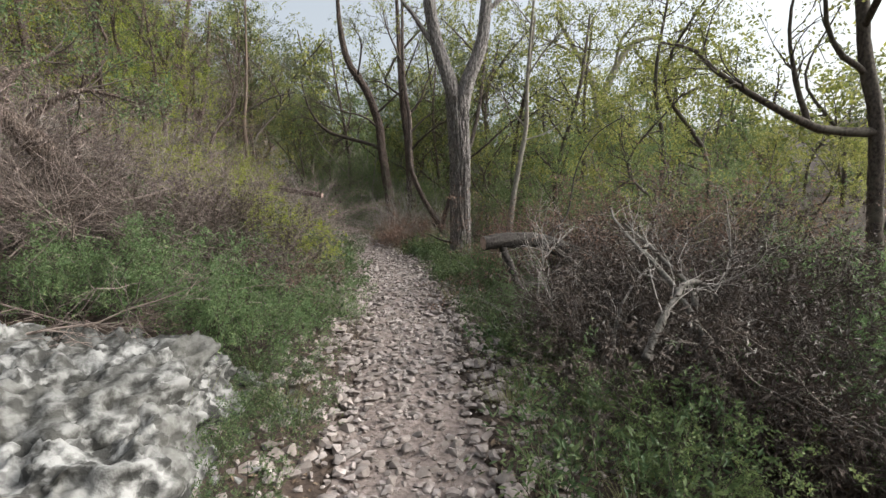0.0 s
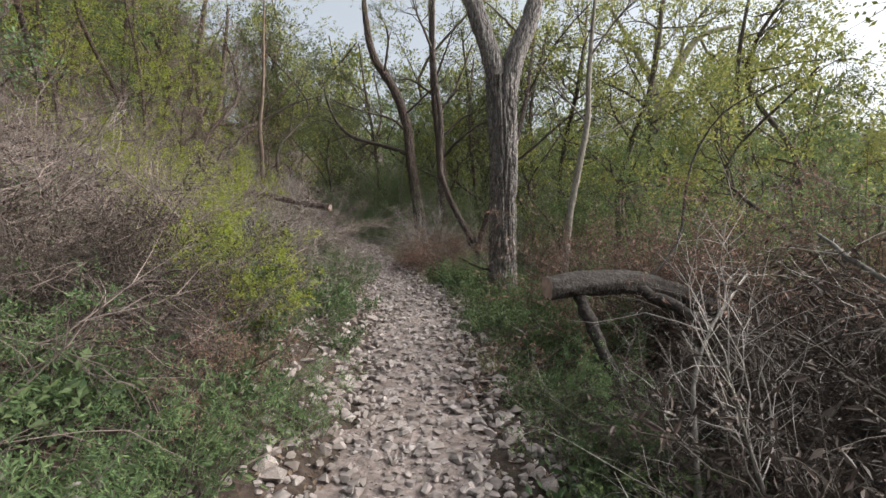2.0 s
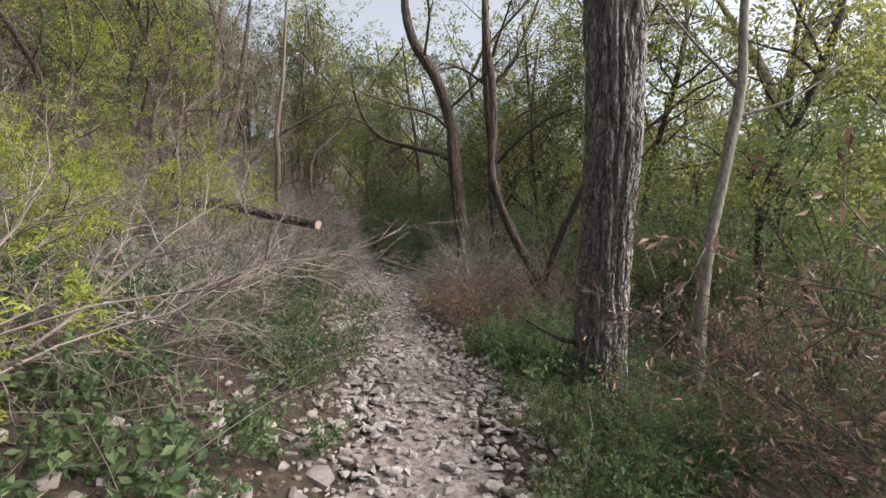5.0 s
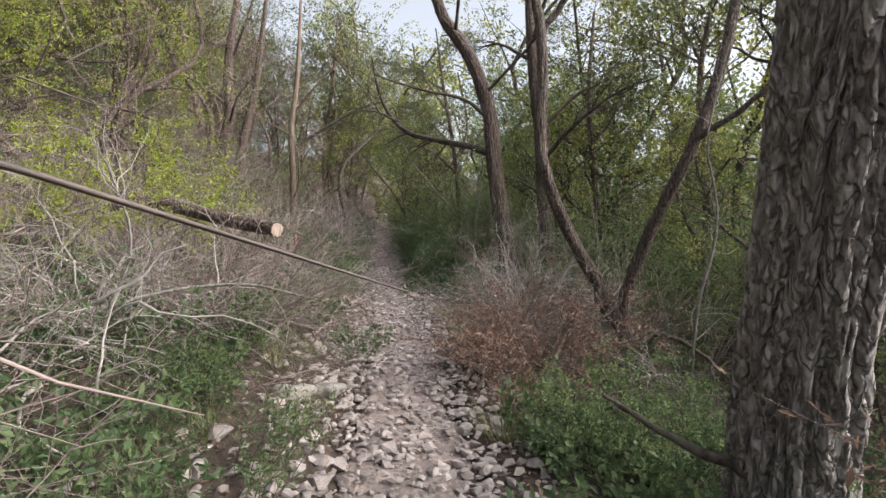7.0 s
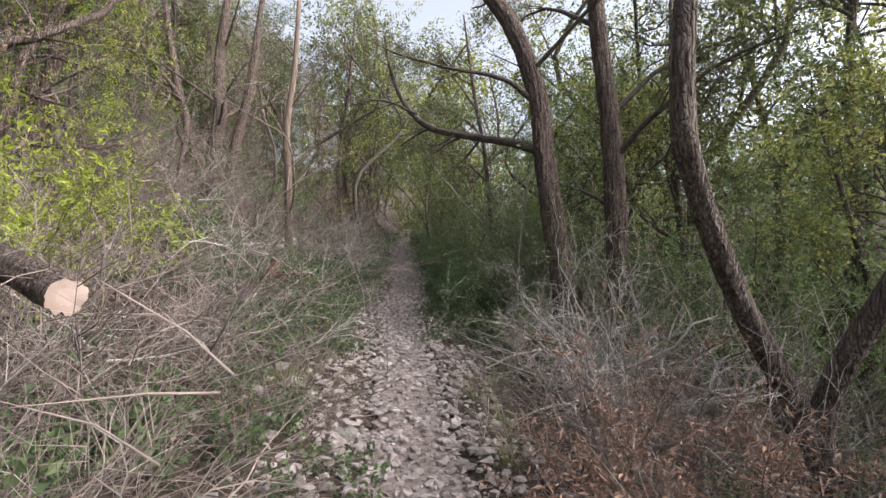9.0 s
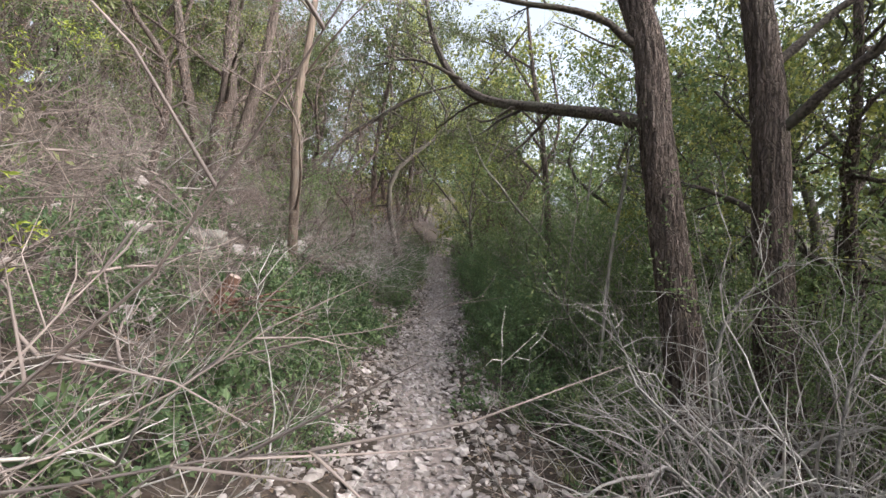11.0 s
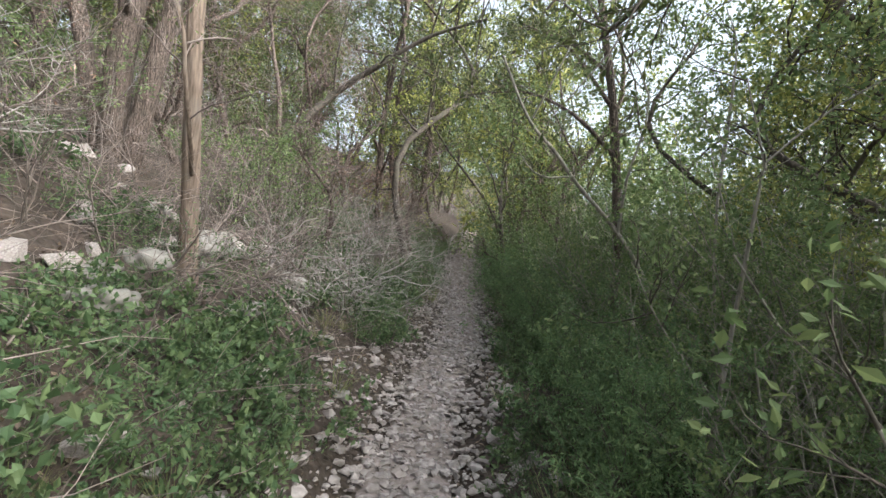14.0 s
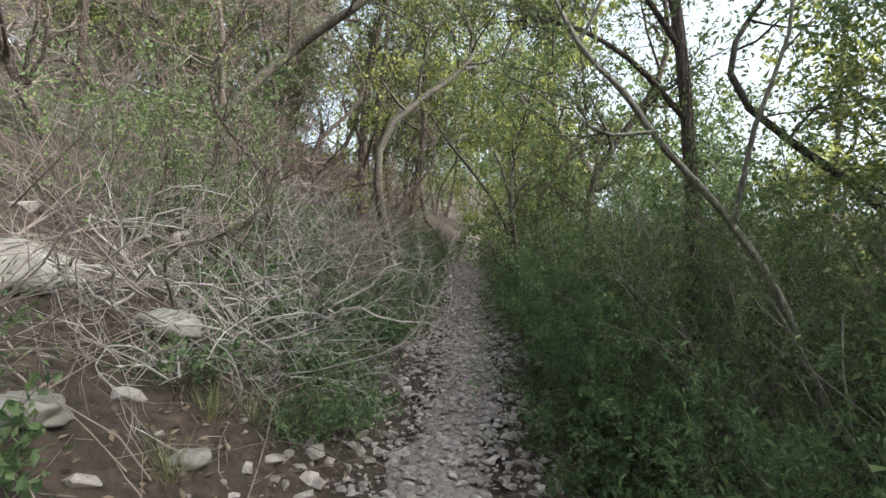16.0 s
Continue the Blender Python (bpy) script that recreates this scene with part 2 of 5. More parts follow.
def tubes(paths, radii, sides=4, cap=False):
    """Tubes along N polylines of K points: (N, K, 3) and (N, K)."""
    paths, radii = np.asarray(paths, float), np.asarray(radii, float)
    if paths.ndim == 2:
        paths, radii = paths[None], radii[None]
    n, k = paths.shape[:2]
    tang = unit(np.gradient(paths, axis=1))
    ref = np.where(np.abs(unit(paths[:, -1] - paths[:, 0])[:, 2:3]) > 0.75, [[1.0, 0.13, 0]], [[0, 0.13, 1.0]])[:, None]
    side = unit(np.cross(tang, ref))
    other = np.cross(tang, side)
    a = np.arange(sides) * 2 * np.pi / sides
    ring = side[:, :, None] * np.cos(a)[None, None, :, None] + other[:, :, None] * np.sin(a)[None, None, :, None]
    v = paths[:, :, None] + ring * radii[:, :, None, None]
    i, j, s = np.meshgrid(np.arange(n), np.arange(k - 1), np.arange(sides), indexing="ij")
    at = lambda jj, ss: (i * k + jj) * sides + ss % sides
    f = np.stack([at(j, s), at(j, s + 1), at(j + 1, s + 1), at(j + 1, s)], -1).reshape(-1, 4)
    out = [(v.reshape(-1, 3), f)]
    if cap:
        for row in (0, k - 1):
            out.append((v[:, row].reshape(-1, 3), (np.arange(n)[:, None] * sides + np.arange(sides)[None, :: 1 if row else -1])))
    return out


def smooth_line(points, k):
    """A polyline of k points through the given ones (Catmull-Rom)."""
    p = np.asarray(points, float)
    q = np.vstack([2 * p[0] - p[1], p, 2 * p[-1] - p[-2]])
    t = np.linspace(0, len(p) - 1, k)
    i = np.minimum(t.astype(int), len(p) - 2)
    u = (t - i)[:, None]
    a, b, c, d = q[i], q[i + 1], q[i + 2], q[i + 3]
    return 0.5 * (2 * b + (c - a) * u + (2 * a - 5 * b + 4 * c - d) * u**2 + (3 * b - a - 3 * c + d) * u**3)


def shoots(starts, dirs, lengths, r0, k=5, wobble=0.25, lift=0.0, tip=0.25, r=None):
    """Wandering shoots from many starts: paths and radii."""
    r = r or rng
    n = len(starts)
    step = (np.asarray(lengths) / (k - 1))[:, None]
    d, p = unit(np.asarray(dirs, float)), np.asarray(starts, float)
    out = [p]
    for _ in range(k - 1):
        d = unit(d + r.normal(0, wobble, (n, 3)) + [0, 0, lift])
        p = p + d * step
        out.append(p)
    taper = np.linspace(1, tip, k)
    return np.stack(out, 1), np.asarray(r0)[:, None] * taper[None] * np.ones((n, 1))


def branch_off(paths, radii, count, length, spread=0.8, lo=0.3, hi=1.0, shrink=0.5, k=5, wobble=0.25, lift=0.0, least=0.0015, r=None):
    """count side shoots on each of the given paths."""
    r = r or rng
    n, kk = paths.shape[:2]
    who = np.repeat(np.arange(n), count)
    t = r.uniform(lo, hi, len(who)) * (kk - 1)
    i = np.minimum(t.astype(int), kk - 2)
    u = (t - i)[:, None]
    start = paths[who, i] * (1 - u) + paths[who, i + 1] * u
    tang = unit(paths[who, i + 1] - paths[who, i])
    rad = radii[who, i] * shrink
    d = unit(tang + unit(r.normal(0, 1, (len(who), 3))) * spread)
    ln = r.uniform(length[0], length[1], len(who))
    return shoots(start, d, ln, np.maximum(rad, least), k, wobble, lift, r=r)


def leaf_quads(points, dirs, size, width=0.5, droop=0.0, flat=0.5, fold=0.25, r=None):
    """One folded pointed leaf at each point."""
    r = r or rng
    n = len(points)
    s = np.asarray(size)[:, None] if np.ndim(size) else np.full((n, 1), size)
    s = s * r.uniform(0.65, 1.25, (n, 1))
    d = unit(np.asarray(dirs) + r.normal(0, 0.55, (n, 3)) - [0, 0, droop])
    up = unit(np.array([0, 0, 1.0]) * flat + r.normal(0, 0.6, (n, 3)))
    side = unit(np.cross(d, up))
    nor = np.cross(side, d)
    p = np.asarray(points)
    a = p
    b = p + d * s * 0.45 + side * s * width * 0.5 + nor * s * fold * 0.3
    c = p + d * s
    e = p + d * s * 0.45 - side * s * width * 0.5 + nor * s * fold * 0.3
    v = np.stack([a, b, c, e], 1).reshape(-1, 3)
    return v, np.arange(4 * n).reshape(n, 4)


def leaves_on(paths, per, size, width=0.5, droop=0.2, jitter=0.03, lo=0.2, flat=0.5, fold=0.25, r=None):
    """Leaves along the given twigs."""
    r = r or rng
    n, k = paths.shape[:2]
    who = np.repeat(np.arange(n), per)
    t = r.uniform(lo, 1, len(who)) * (k - 1)
    i = np.minimum(t.astype(int), k - 2)
    u = (t - i)[:, None]
    p = paths[who, i] * (1 - u) + paths[who, i + 1] * u + r.normal(0, jitter, (len(who), 3))
    d = unit(paths[who, i + 1] - paths[who, i]) + r.normal(0, 0.7, (len(who), 3))
    return leaf_quads(p, d, size, width, droop, flat, fold, r)


# ---------------------------------------------------------------- the lie of the land
LINE_Y = [-60, -6, 0, 2.4, 4.6, 7.1, 8.45, 10, 11.4, 12.8, 14.2, 16.3, 17.6, 20.3, 22.2, 25.3, 28.4, 33, 38, 48, 70]
LINE_X = [3, 0.4, -0.05, -0.19, -0.37, -0.65, -0.82, -1.2, -1.8, -2.3, -3.0, -4.0, -4.65, -5.8, -6.45, -7.85, -9.3, -11.3, -13.4, -18, -28]
RISE_Y = [-60, -6, 0, 4, 7, 10, 13, 16, 18, 22, 25, 29, 38, 60, 120]
RISE_Z = [-1.5, -0.3, -0.03, 0.12, 0.18, 0.32, 0.54, 0.8, 0.92, 1.22, 1.7, 2.55, 4.4, 7, 10]


def trail_x(y):
    return np.interp(y, LINE_Y, LINE_X)


def trail_z(y):
    return np.interp(y, RISE_Y, RISE_Z)


def soft_noise(x, y, s, seed=0.0):
    a = np.sin(x * s * 1.3 + 1.7 + seed) * np.cos(y * s * 1.1 - 0.6 + seed)
    b = np.sin((x + y) * s * 2.3 + 0.4 + seed) * np.cos((x - y) * s * 1.9 + 2.1)
    c = np.sin(x * s * 4.7 - y * s * 3.1 + seed) * np.cos(y * s * 5.3 + x * s * 1.7)
    return 0.55 * a + 0.3 * b + 0.15 * c


def land(x, y):
    """Height of the ground."""
    x, y = np.asarray(x, float), np.asarray(y, float)
    off = (x - trail_x(y)) * 0.92
    left, right = np.maximum(-off - 0.4, 0), np.maximum(off - 0.4, 0)
    slope = np.interp(y, [-10, 0, 3, 5.2, 9, 12, 15, 30], [0.3, 0.22, 0.22, 0.48, 0.38, 0.36, 0.6, 0.6])
    bank = slope * 14 * np.tanh(left / 14) + 0.12 * np.tanh(left / 0.3)
    fall = -0.19 * 7 * np.tanh(right / 7) + 0.06 * np.tanh(right / 0.3)
    far = np.clip((np.hypot(x, y - 15) - 45) / 120, 0, 1) ** 1.3 * 14
    rough = soft_noise(x, y, 1.6) * 0.05 + soft_noise(x, y, 5.1, 2.0) * 0.02
    rough = rough * (0.35 + np.clip(np.abs(off) - 0.4, 0, 1.5)) + soft_noise(x, y, 0.25) * np.clip(np.abs(off) / 12 - 0.2, 0, 1) * 1.2
    hollow = -0.035 * np.exp(-(off / 0.45) ** 4)
    return trail_z(y) + bank + fall + far + rough + hollow


def on_land(x, y, dz=0.0):
    return Vector((x, y, float(land(x, y)) + dz))


# ground: one sheet, fine near the trail, coarse towards the horizon
def spread_axis(lo, hi, fine, far, grow):
    mid = list(np.arange(lo, hi, fine))
    step, a = fine, mid[-1]
    while a < far:
        step *= grow
        a += step
        mid.append(a)
    step, a, low = fine, mid[0], []
    while a > -far:
        step *= grow
        a -= step
        low.append(a)
    return np.array(low[::-1] + mid)


gx, gy = spread_axis(-12, 7, 0.13, 600, 1.18), spread_axis(-2, 32, 0.13, 600, 1.18)
GX, GY = np.meshgrid(gx, gy, indexing="ij")
gi, gj = np.meshgrid(np.arange(len(gx) - 1), np.arange(len(gy) - 1), indexing="ij")
gq = lambda a, b: (gi + a) * len(gy) + gj + b
ground = part("ground", [(np.stack([GX, GY, land(GX, GY)], -1), np.stack([gq(0, 0), gq(1, 0), gq(1, 1), gq(0, 1)], -1).reshape(-1, 4))], M_SOIL)
tagged(ground, "brown woodland soil with leaf litter and stones", "ground", kind="structure")

# trail: a worn strip that dips under the soil along ragged edges
ty = np.arange(-5, 46, 0.07)
tu = np.linspace(-1, 1, 19)
TY, TU = np.meshgrid(ty, tu, indexing="ij")
half = np.interp(TY, [7, 12, 18], [0.53, 0.45, 0.4]) + 0.09 * soft_noise(TY, TU * 0 + 3 * np.sign(TU), 1.9) + 0.09 * soft_noise(TY, TU * 0 + 8 * np.sign(TU), 6.0)
TX = trail_x(TY) + TU * half
TZ = land(TX, TY) + 0.03 - 0.075 * np.abs(TU) ** 5 + 0.018 * soft_noise(TX, TY, 11.0) + 0.012 * soft_noise(TX, TY, 27.0, 1.0)
ti, tj = np.meshgrid(np.arange(len(ty) - 1), np.arange(len(tu) - 1), indexing="ij")
tq = lambda a, b: (ti + a) * len(tu) + tj + b
trail = part("trail", [(np.stack([TX, TY, TZ], -1), np.stack([tq(0, 0), tq(0, 1), tq(1, 1), tq(1, 0)], -1).reshape(-1, 4))], M_TRAIL)
tagged(trail, "narrow footpath of pale dusty earth strewn with stones", "footpath", kind="structure")


# ---------------------------------------------------------------- trees
def rugged_trunk(points, radii, rings, sides, ridges, depth, flare=0.0, seed=0):
    """A trunk with furrowed bark as real relief."""
    line = smooth_line(points, rings)
    rad = np.interp(np.linspace(0, 1, rings), np.linspace(0, 1, len(radii)), radii)
    (v, f), = tubes(line, rad, sides)
    v = v.reshape(rings, sides, 3)
    out = v.copy()
    length = np.linalg.norm(np.diff(line, axis=0), axis=1).sum()
    for j in range(rings):
        h = j / (rings - 1) * length
        for s in range(sides):
            a = 2 * math.pi * s / sides
            q = Vector((math.cos(a) * ridges / 6.3, math.sin(a) * ridges / 6.3, h * 1.9 + seed))
            n1 = abs(noise.noise(q))
            n2 = abs(noise.noise(Vector((q.x * 2.1, q.y * 2.1, q.z * 1.9 + 7))))
            crack = 0.25 if abs(noise.noise(Vector((q.x * 0.8, q.y * 0.8, h * 9 + seed)))) < 0.05 else 0.0
            d = depth * (min(n1 * 4.0, 1.0) + 0.4 * min(n2 * 3, 1) - 0.9 - crack)
            foot = flare * math.exp(-h / 0.28) * (0.65 + 0.5 * math.sin(a * 5 + seed) + 0.2 * math.sin(a * 3 + 1))
            e = out[j, s] - line[j]
            out[j, s] = line[j] + e * (1 + (d + foot * rad[j]) / rad[j])
    return out.reshape(-1, 3), f


def limb(points, r0, r1, k=14, sides=8):
    line = smooth_line(points, k)
    line[1:-1] += rng.normal(0, r0 * 0.15, (k - 2, 3))
    return line[None], np.linspace(r0, r1, k)[None] * (1 + 0.06 * rng.normal(0, 1, k))[None]


def clothe(parent, limbs, leaf, twig, per1=6, len1=(0.6, 1.3), per2=5, len2=(0.3, 0.7), per=10, size=0.07, width=0.5,
           droop=0.2, jitter=0.05, lo=0.35, bare=False, lift=0.02, name="crown"):
    """Twigs in two orders on the limbs, and a crown of single leaves on the outer ones."""
    wood = []
    firsts = []
    for p, r in limbs:
        p1, r1 = branch_off(p, r, per1, len1, 0.9, lo, 1.0, 0.45, 6, 0.22, lift, 0.006)
        firsts.append(p1)
        wood += tubes(p1, r1, 4)
        p2, r2 = branch_off(p1, r1, per2, len2, 0.9, 0.25, 1.0, 0.5, 4, 0.25, lift, 0.0028)
        firsts.append(p2)
        wood += tubes(p2, r2, 3)
        if not bare:
            yield_v = leaves_on(p2, per, size, width, droop, jitter)
            clothe.leaves.append(yield_v)
    tagged(part("twig_mass", wood, twig, parent), kind="stuff")
    if not bare:
        part(name, clothe.leaves, leaf, parent, smooth=False)
        clothe.leaves = []


clothe.leaves = []


def v(*xyz):
    return np.array(xyz, float)


# the forked oak beside the trail
OAK = empty("oak_tree", pose(0.37, 10.15, float(land(0.37, 10.15)) - 0.05))
tagged(OAK, "tall forked oak with deeply furrowed grey bark beside the footpath", "tree")
ob = OAK.matrix_basis.translation
rel = lambda *p: np.array(p) - np.array(ob)
part("trunk", [rugged_trunk([(0, 0, -0.1), (-0.01, -0.24, 0.9), (-0.01, -0.74, 2.2), (-0.05, -1.02, 3.35)], [0.225, 0.203, 0.19, 0.19, 0.205], 300, 176, 22, 0.036, 0.35, 3)], M_OAK, OAK)
lA = smooth_line([(0, -0.85, 2.75), (-0.14, -1.05, 3.45), (-0.45, -1.08, 4.5), (-0.62, -1.13, 6.2), (-0.8, -1.03, 9)], 90)
lB = smooth_line([(-0.02, -0.85, 2.75), (0.12, -1.03, 3.5), (0.42, -1.03, 4.3), (0.58, -0.98, 5.6), (1, -0.73, 9)], 90)
part("limb", [rugged_trunk(lA[::6], [0.145, 0.135, 0.115, 0.09, 0.05], 120, 44, 18, 0.02, 0, 9)], M_OAK, OAK)
part("limb", [rugged_trunk(lB[::6], [0.145, 0.135, 0.115, 0.09, 0.05], 120, 44, 18, 0.02, 0, 15)], M_OAK, OAK)
oak_limbs = [limb([(-0.2, -1.06, 3.9), (-0.65, -1.13, 4.5), (-1.2, -1.23, 5.3), (-2.3, -1.33, 6.8)], 0.06, 0.02),
             limb([(-0.6, -1.03, 5.5), (-1.2, -0.43, 6.6), (-2.3, 0.37, 7.6)], 0.05, 0.015),
             limb([(0.5, -1.03, 4.8), (1.4, -0.83, 5.6), (2.9, -0.83, 6.4)], 0.05, 0.015),
             limb([(0.6, -1.03, 5.6), (1, -2.03, 6.4), (2, -3.23, 7)], 0.05, 0.015),
             limb([(0.8, -0.83, 7), (1.5, 0.17, 8), (2.1, 1.37, 8.6)], 0.04, 0.012),
             limb([(-0.7, -1.03, 7), (-1.3, -2.23, 7.8), (-1.7, -3.43, 8.2)], 0.04, 0.012)]
for p, r in oak_limbs:
    part("limb", tubes(p, r, 8), M_OAK, OAK)
clothe(OAK, oak_limbs, M_OAKLEAF, M_BRANCH, 9, (0.6, 1.5), 6, (0.3, 0.8), 9, 0.085, 0.45)
snag = limb([(-0.15, -0.23, 0.55), (-0.4, -0.14, 0.62), (-0.7, 0.01, 0.75)], 0.03, 0.008)
part("dead_branch", tubes(*snag, 6), M_BRANCH, OAK)


# the two-stemmed leaning tree behind the oak
VT = empty("forked_tree", pose(0.24, 13.78, float(land(0.24, 13.78)) - 0.05))
tagged(VT, "leaning two-stemmed tree with reddish peeling bark", "tree")
o = VT.matrix_basis.translation
R = lambda pts: [tuple(np.array(p) - np.array(o)) for p in pts]
part("trunk", [rugged_trunk(R([(0.26, 13.8, -0.2), (0.16, 13.72, 0.3), (-0.06, 13.6, 0.85)]), [0.125, 0.1, 0.09], 40, 36, 12, 0.012, 0.25, 4)], M_REDBARK, VT)
stemL = R([(0.0, 13.63, 0.7), (-0.17, 13.5, 1.05), (-0.55, 13.1, 1.75), (-0.8, 12.75, 2.5), (-0.78, 12.7, 3.3), (-0.8, 12.72, 3.8), (-0.92, 12.8, 4.9), (-0.9, 12.9, 7)])
stemR = R([(0.0, 13.63, 0.72), (0.06, 13.5, 1.15), (0.33, 13.2, 1.9), (0.63, 12.88, 2.6), (0.92, 12.9, 3.5), (1.12, 13.1, 4.5), (1.4, 13.5, 6.5)])
part("stem", [rugged_trunk(stemL, [0.08, 0.068, 0.06, 0.054, 0.046, 0.03], 110, 30, 10, 0.009, 0, 6)], M_REDBARK, VT)
part("stem", [rugged_trunk(stemR, [0.08, 0.066, 0.058, 0.052, 0.042, 0.025], 110, 30, 10, 0.009, 0, 8)], M_REDBARK, VT)
vt_limbs = [limb(R([(-0.84, 12.78, 3.75), (-0.5, 12.8, 4.2), (-0.1, 12.9, 5.2)]), 0.045, 0.015),
            limb(R([(0.62, 12.85, 2.6), (1.1, 12.6, 2.9), (1.8, 12.4, 3.5), (2.3, 12.3, 3.7)]), 0.035, 0.01),
            limb(R([(-0.9, 12.9, 5), (-1.3, 13.2, 6), (-1.5, 13.5, 6.8)]), 0.035, 0.01),
            limb(R([(1.1, 13.1, 4.2), (1.6, 12.4, 5.0), (2.2, 12, 5.6)]), 0.03, 0.01),
            limb(R([(1.2, 13.3, 5.2), (0.6, 13.6, 6.0), (0.1, 13.9, 6.6)]), 0.03, 0.01)]
for p, r in vt_limbs:
    part("limb", tubes(p, r, 7), M_BOUGH, VT)
clothe(VT, vt_limbs, M_OAKLEAF, M_BRANCH, 8, (0.4, 1.1), 5, (0.25, 0.6), 6, 0.07, 0.45)
for pts in ([(0.18, 13.7, 0.3), (0.35, 13.3, 0.66), (0.6, 13.0, 0.6), (0.95, 12.8, 0.3)], [(0.05, 13.65, 0.6), (-0.25, 13.5, 0.95), (-0.3, 13.4, 1.4)]):
    part("dead_branch", tubes(*limb(R(pts), 0.035, 0.012), 6), M_BRANCH, VT)


# the cedar whose bough crosses the trail
CB = empty("cedar_tree", pose(-1.72, 16.78, float(land(-1.72, 16.78)) - 0.05))
tagged(CB, "old dark cedar with one long bough over the footpath", "tree")
o = CB.matrix_basis.translation
part("trunk", [rugged_trunk(R([(-1.66, 16.76, 0.3), (-1.76, 16.77, 1.4), (-1.91, 16.78, 2.5), (-2.02, 16.8, 3.4), (-2.12, 16.9, 4.3), (-2.5, 17.0, 5.4), (-3.1, 17.1, 6.4), (-3.35, 17.2, 7.5), (-3.45, 17.3, 8.8)]), [0.2, 0.155, 0.14, 0.135, 0.12, 0.1, 0.05], 190, 54, 20, 0.022, 0.3, 5)], M_CEDAR, CB)
bough = R([(-2.05, 16.8, 3.42), (-2.5, 16.95, 3.62), (-3.2, 17.2, 3.85), (-3.9, 17.4, 4.1), (-4.4, 17.55, 4.55), (-4.75, 17.7, 5.2), (-4.95, 17.8, 6.0)])
part("bough", [rugged_trunk(bough, [0.068, 0.06, 0.054, 0.046, 0.034, 0.022], 110, 26, 10, 0.01, 0, 2)], M_BOUGH, CB)
cb_limbs = [limb(R([(-2.08, 16.9, 4.1), (-2.6, 16.7, 4.5), (-3.4, 16.5, 4.7), (-4.2, 16.3, 5.0)]), 0.045, 0.012),
            limb(R([(-3.0, 17.15, 3.8), (-3.3, 17.3, 3.55), (-3.7, 17.5, 3.35)]), 0.025, 0.008),
            limb(R([(-4.2, 17.5, 4.4), (-4.7, 17.2, 4.6), (-5.3, 17.0, 4.5)]), 0.025, 0.008),
            limb(R([(-3.8, 17.4, 4.1), (-4.3, 17.9, 4.2), (-4.9, 18.3, 4.1)]), 0.025, 0.008),
            limb(R([(-2.2, 16.92, 4.6), (-1.4, 16.6, 5.2), (-0.7, 16.0, 5.6)]), 0.04, 0.012),
            limb(R([(-2.55, 17.0, 5.5), (-2.9, 17.9, 6.3), (-3.5, 18.5, 6.6)]), 0.04, 0.012),
            limb(R([(-2.8, 17.05, 5.9), (-2.5, 16.2, 6.7), (-2.6, 15.4, 7.0)]), 0.04, 0.012)]
for p, r in cb_limbs:
    part("limb", tubes(p, r, 7), M_BOUGH, CB)
clothe(CB, cb_limbs + [(smooth_line(bough, 14)[None], np.linspace(0.08, 0.02, 14)[None])], M_CEDARLEAF, M_DARKTWIG, 9, (0.35, 0.9), 7, (0.15, 0.4), 10, 0.05, 0.35, 0.3, 0.03)

# second cedar close behind it
CC = empty("cedar_tree", pose(-1.05, 17.1, float(land(-1.05, 17.1)) - 0.05))
tagged(CC, "straight cedar with dark stringy bark among bushes", "tree")
o = CC.matrix_basis.translation
part("trunk", [rugged_trunk(R([(-1.0, 17.1, 0.3), (-1.08, 17.08, 2.0), (-1.13, 17.05, 3.6), (-1.3, 17.1, 5.5), (-1.4, 17.2, 8.5)]), [0.19, 0.15, 0.135, 0.11, 0.05], 120, 44, 18, 0.02, 0.3, 11)], M_CEDAR, CC)
cc_limbs = [limb(R([(-1.1, 17.05, 3.3), (-0.6, 16.7, 3.75), (0.1, 16.4, 4.2), (0.9, 16.2, 4.4)]), 0.05, 0.012),
            limb(R([(-1.15, 17.05, 3.9), (-0.4, 17.3, 4.6), (0.6, 17.6, 5.0)]), 0.045, 0.012),
            limb(R([(-1.1, 17.05, 2.6), (-1.5, 17.4, 2.9), (-2.3, 17.9, 3.3)]), 0.035, 0.01),
            limb(R([(-1.3, 17.1, 5.2), (-2.0, 17.5, 5.8), (-2.6, 18.1, 6.0)]), 0.04, 0.012),
            limb(R([(-1.3, 17.1, 5.6), (-0.9, 16.3, 6.2), (-0.6, 15.6, 6.6)]), 0.04, 0.012)]
for p, r in cc_limbs:
    part("limb", tubes(p, r, 7), M_BOUGH, CC)
clothe(CC, cc_limbs, M_CEDARLEAF, M_DARKTWIG, 9, (0.35, 0.9), 7, (0.15, 0.4), 10, 0.05, 0.35, 0.3, 0.03)


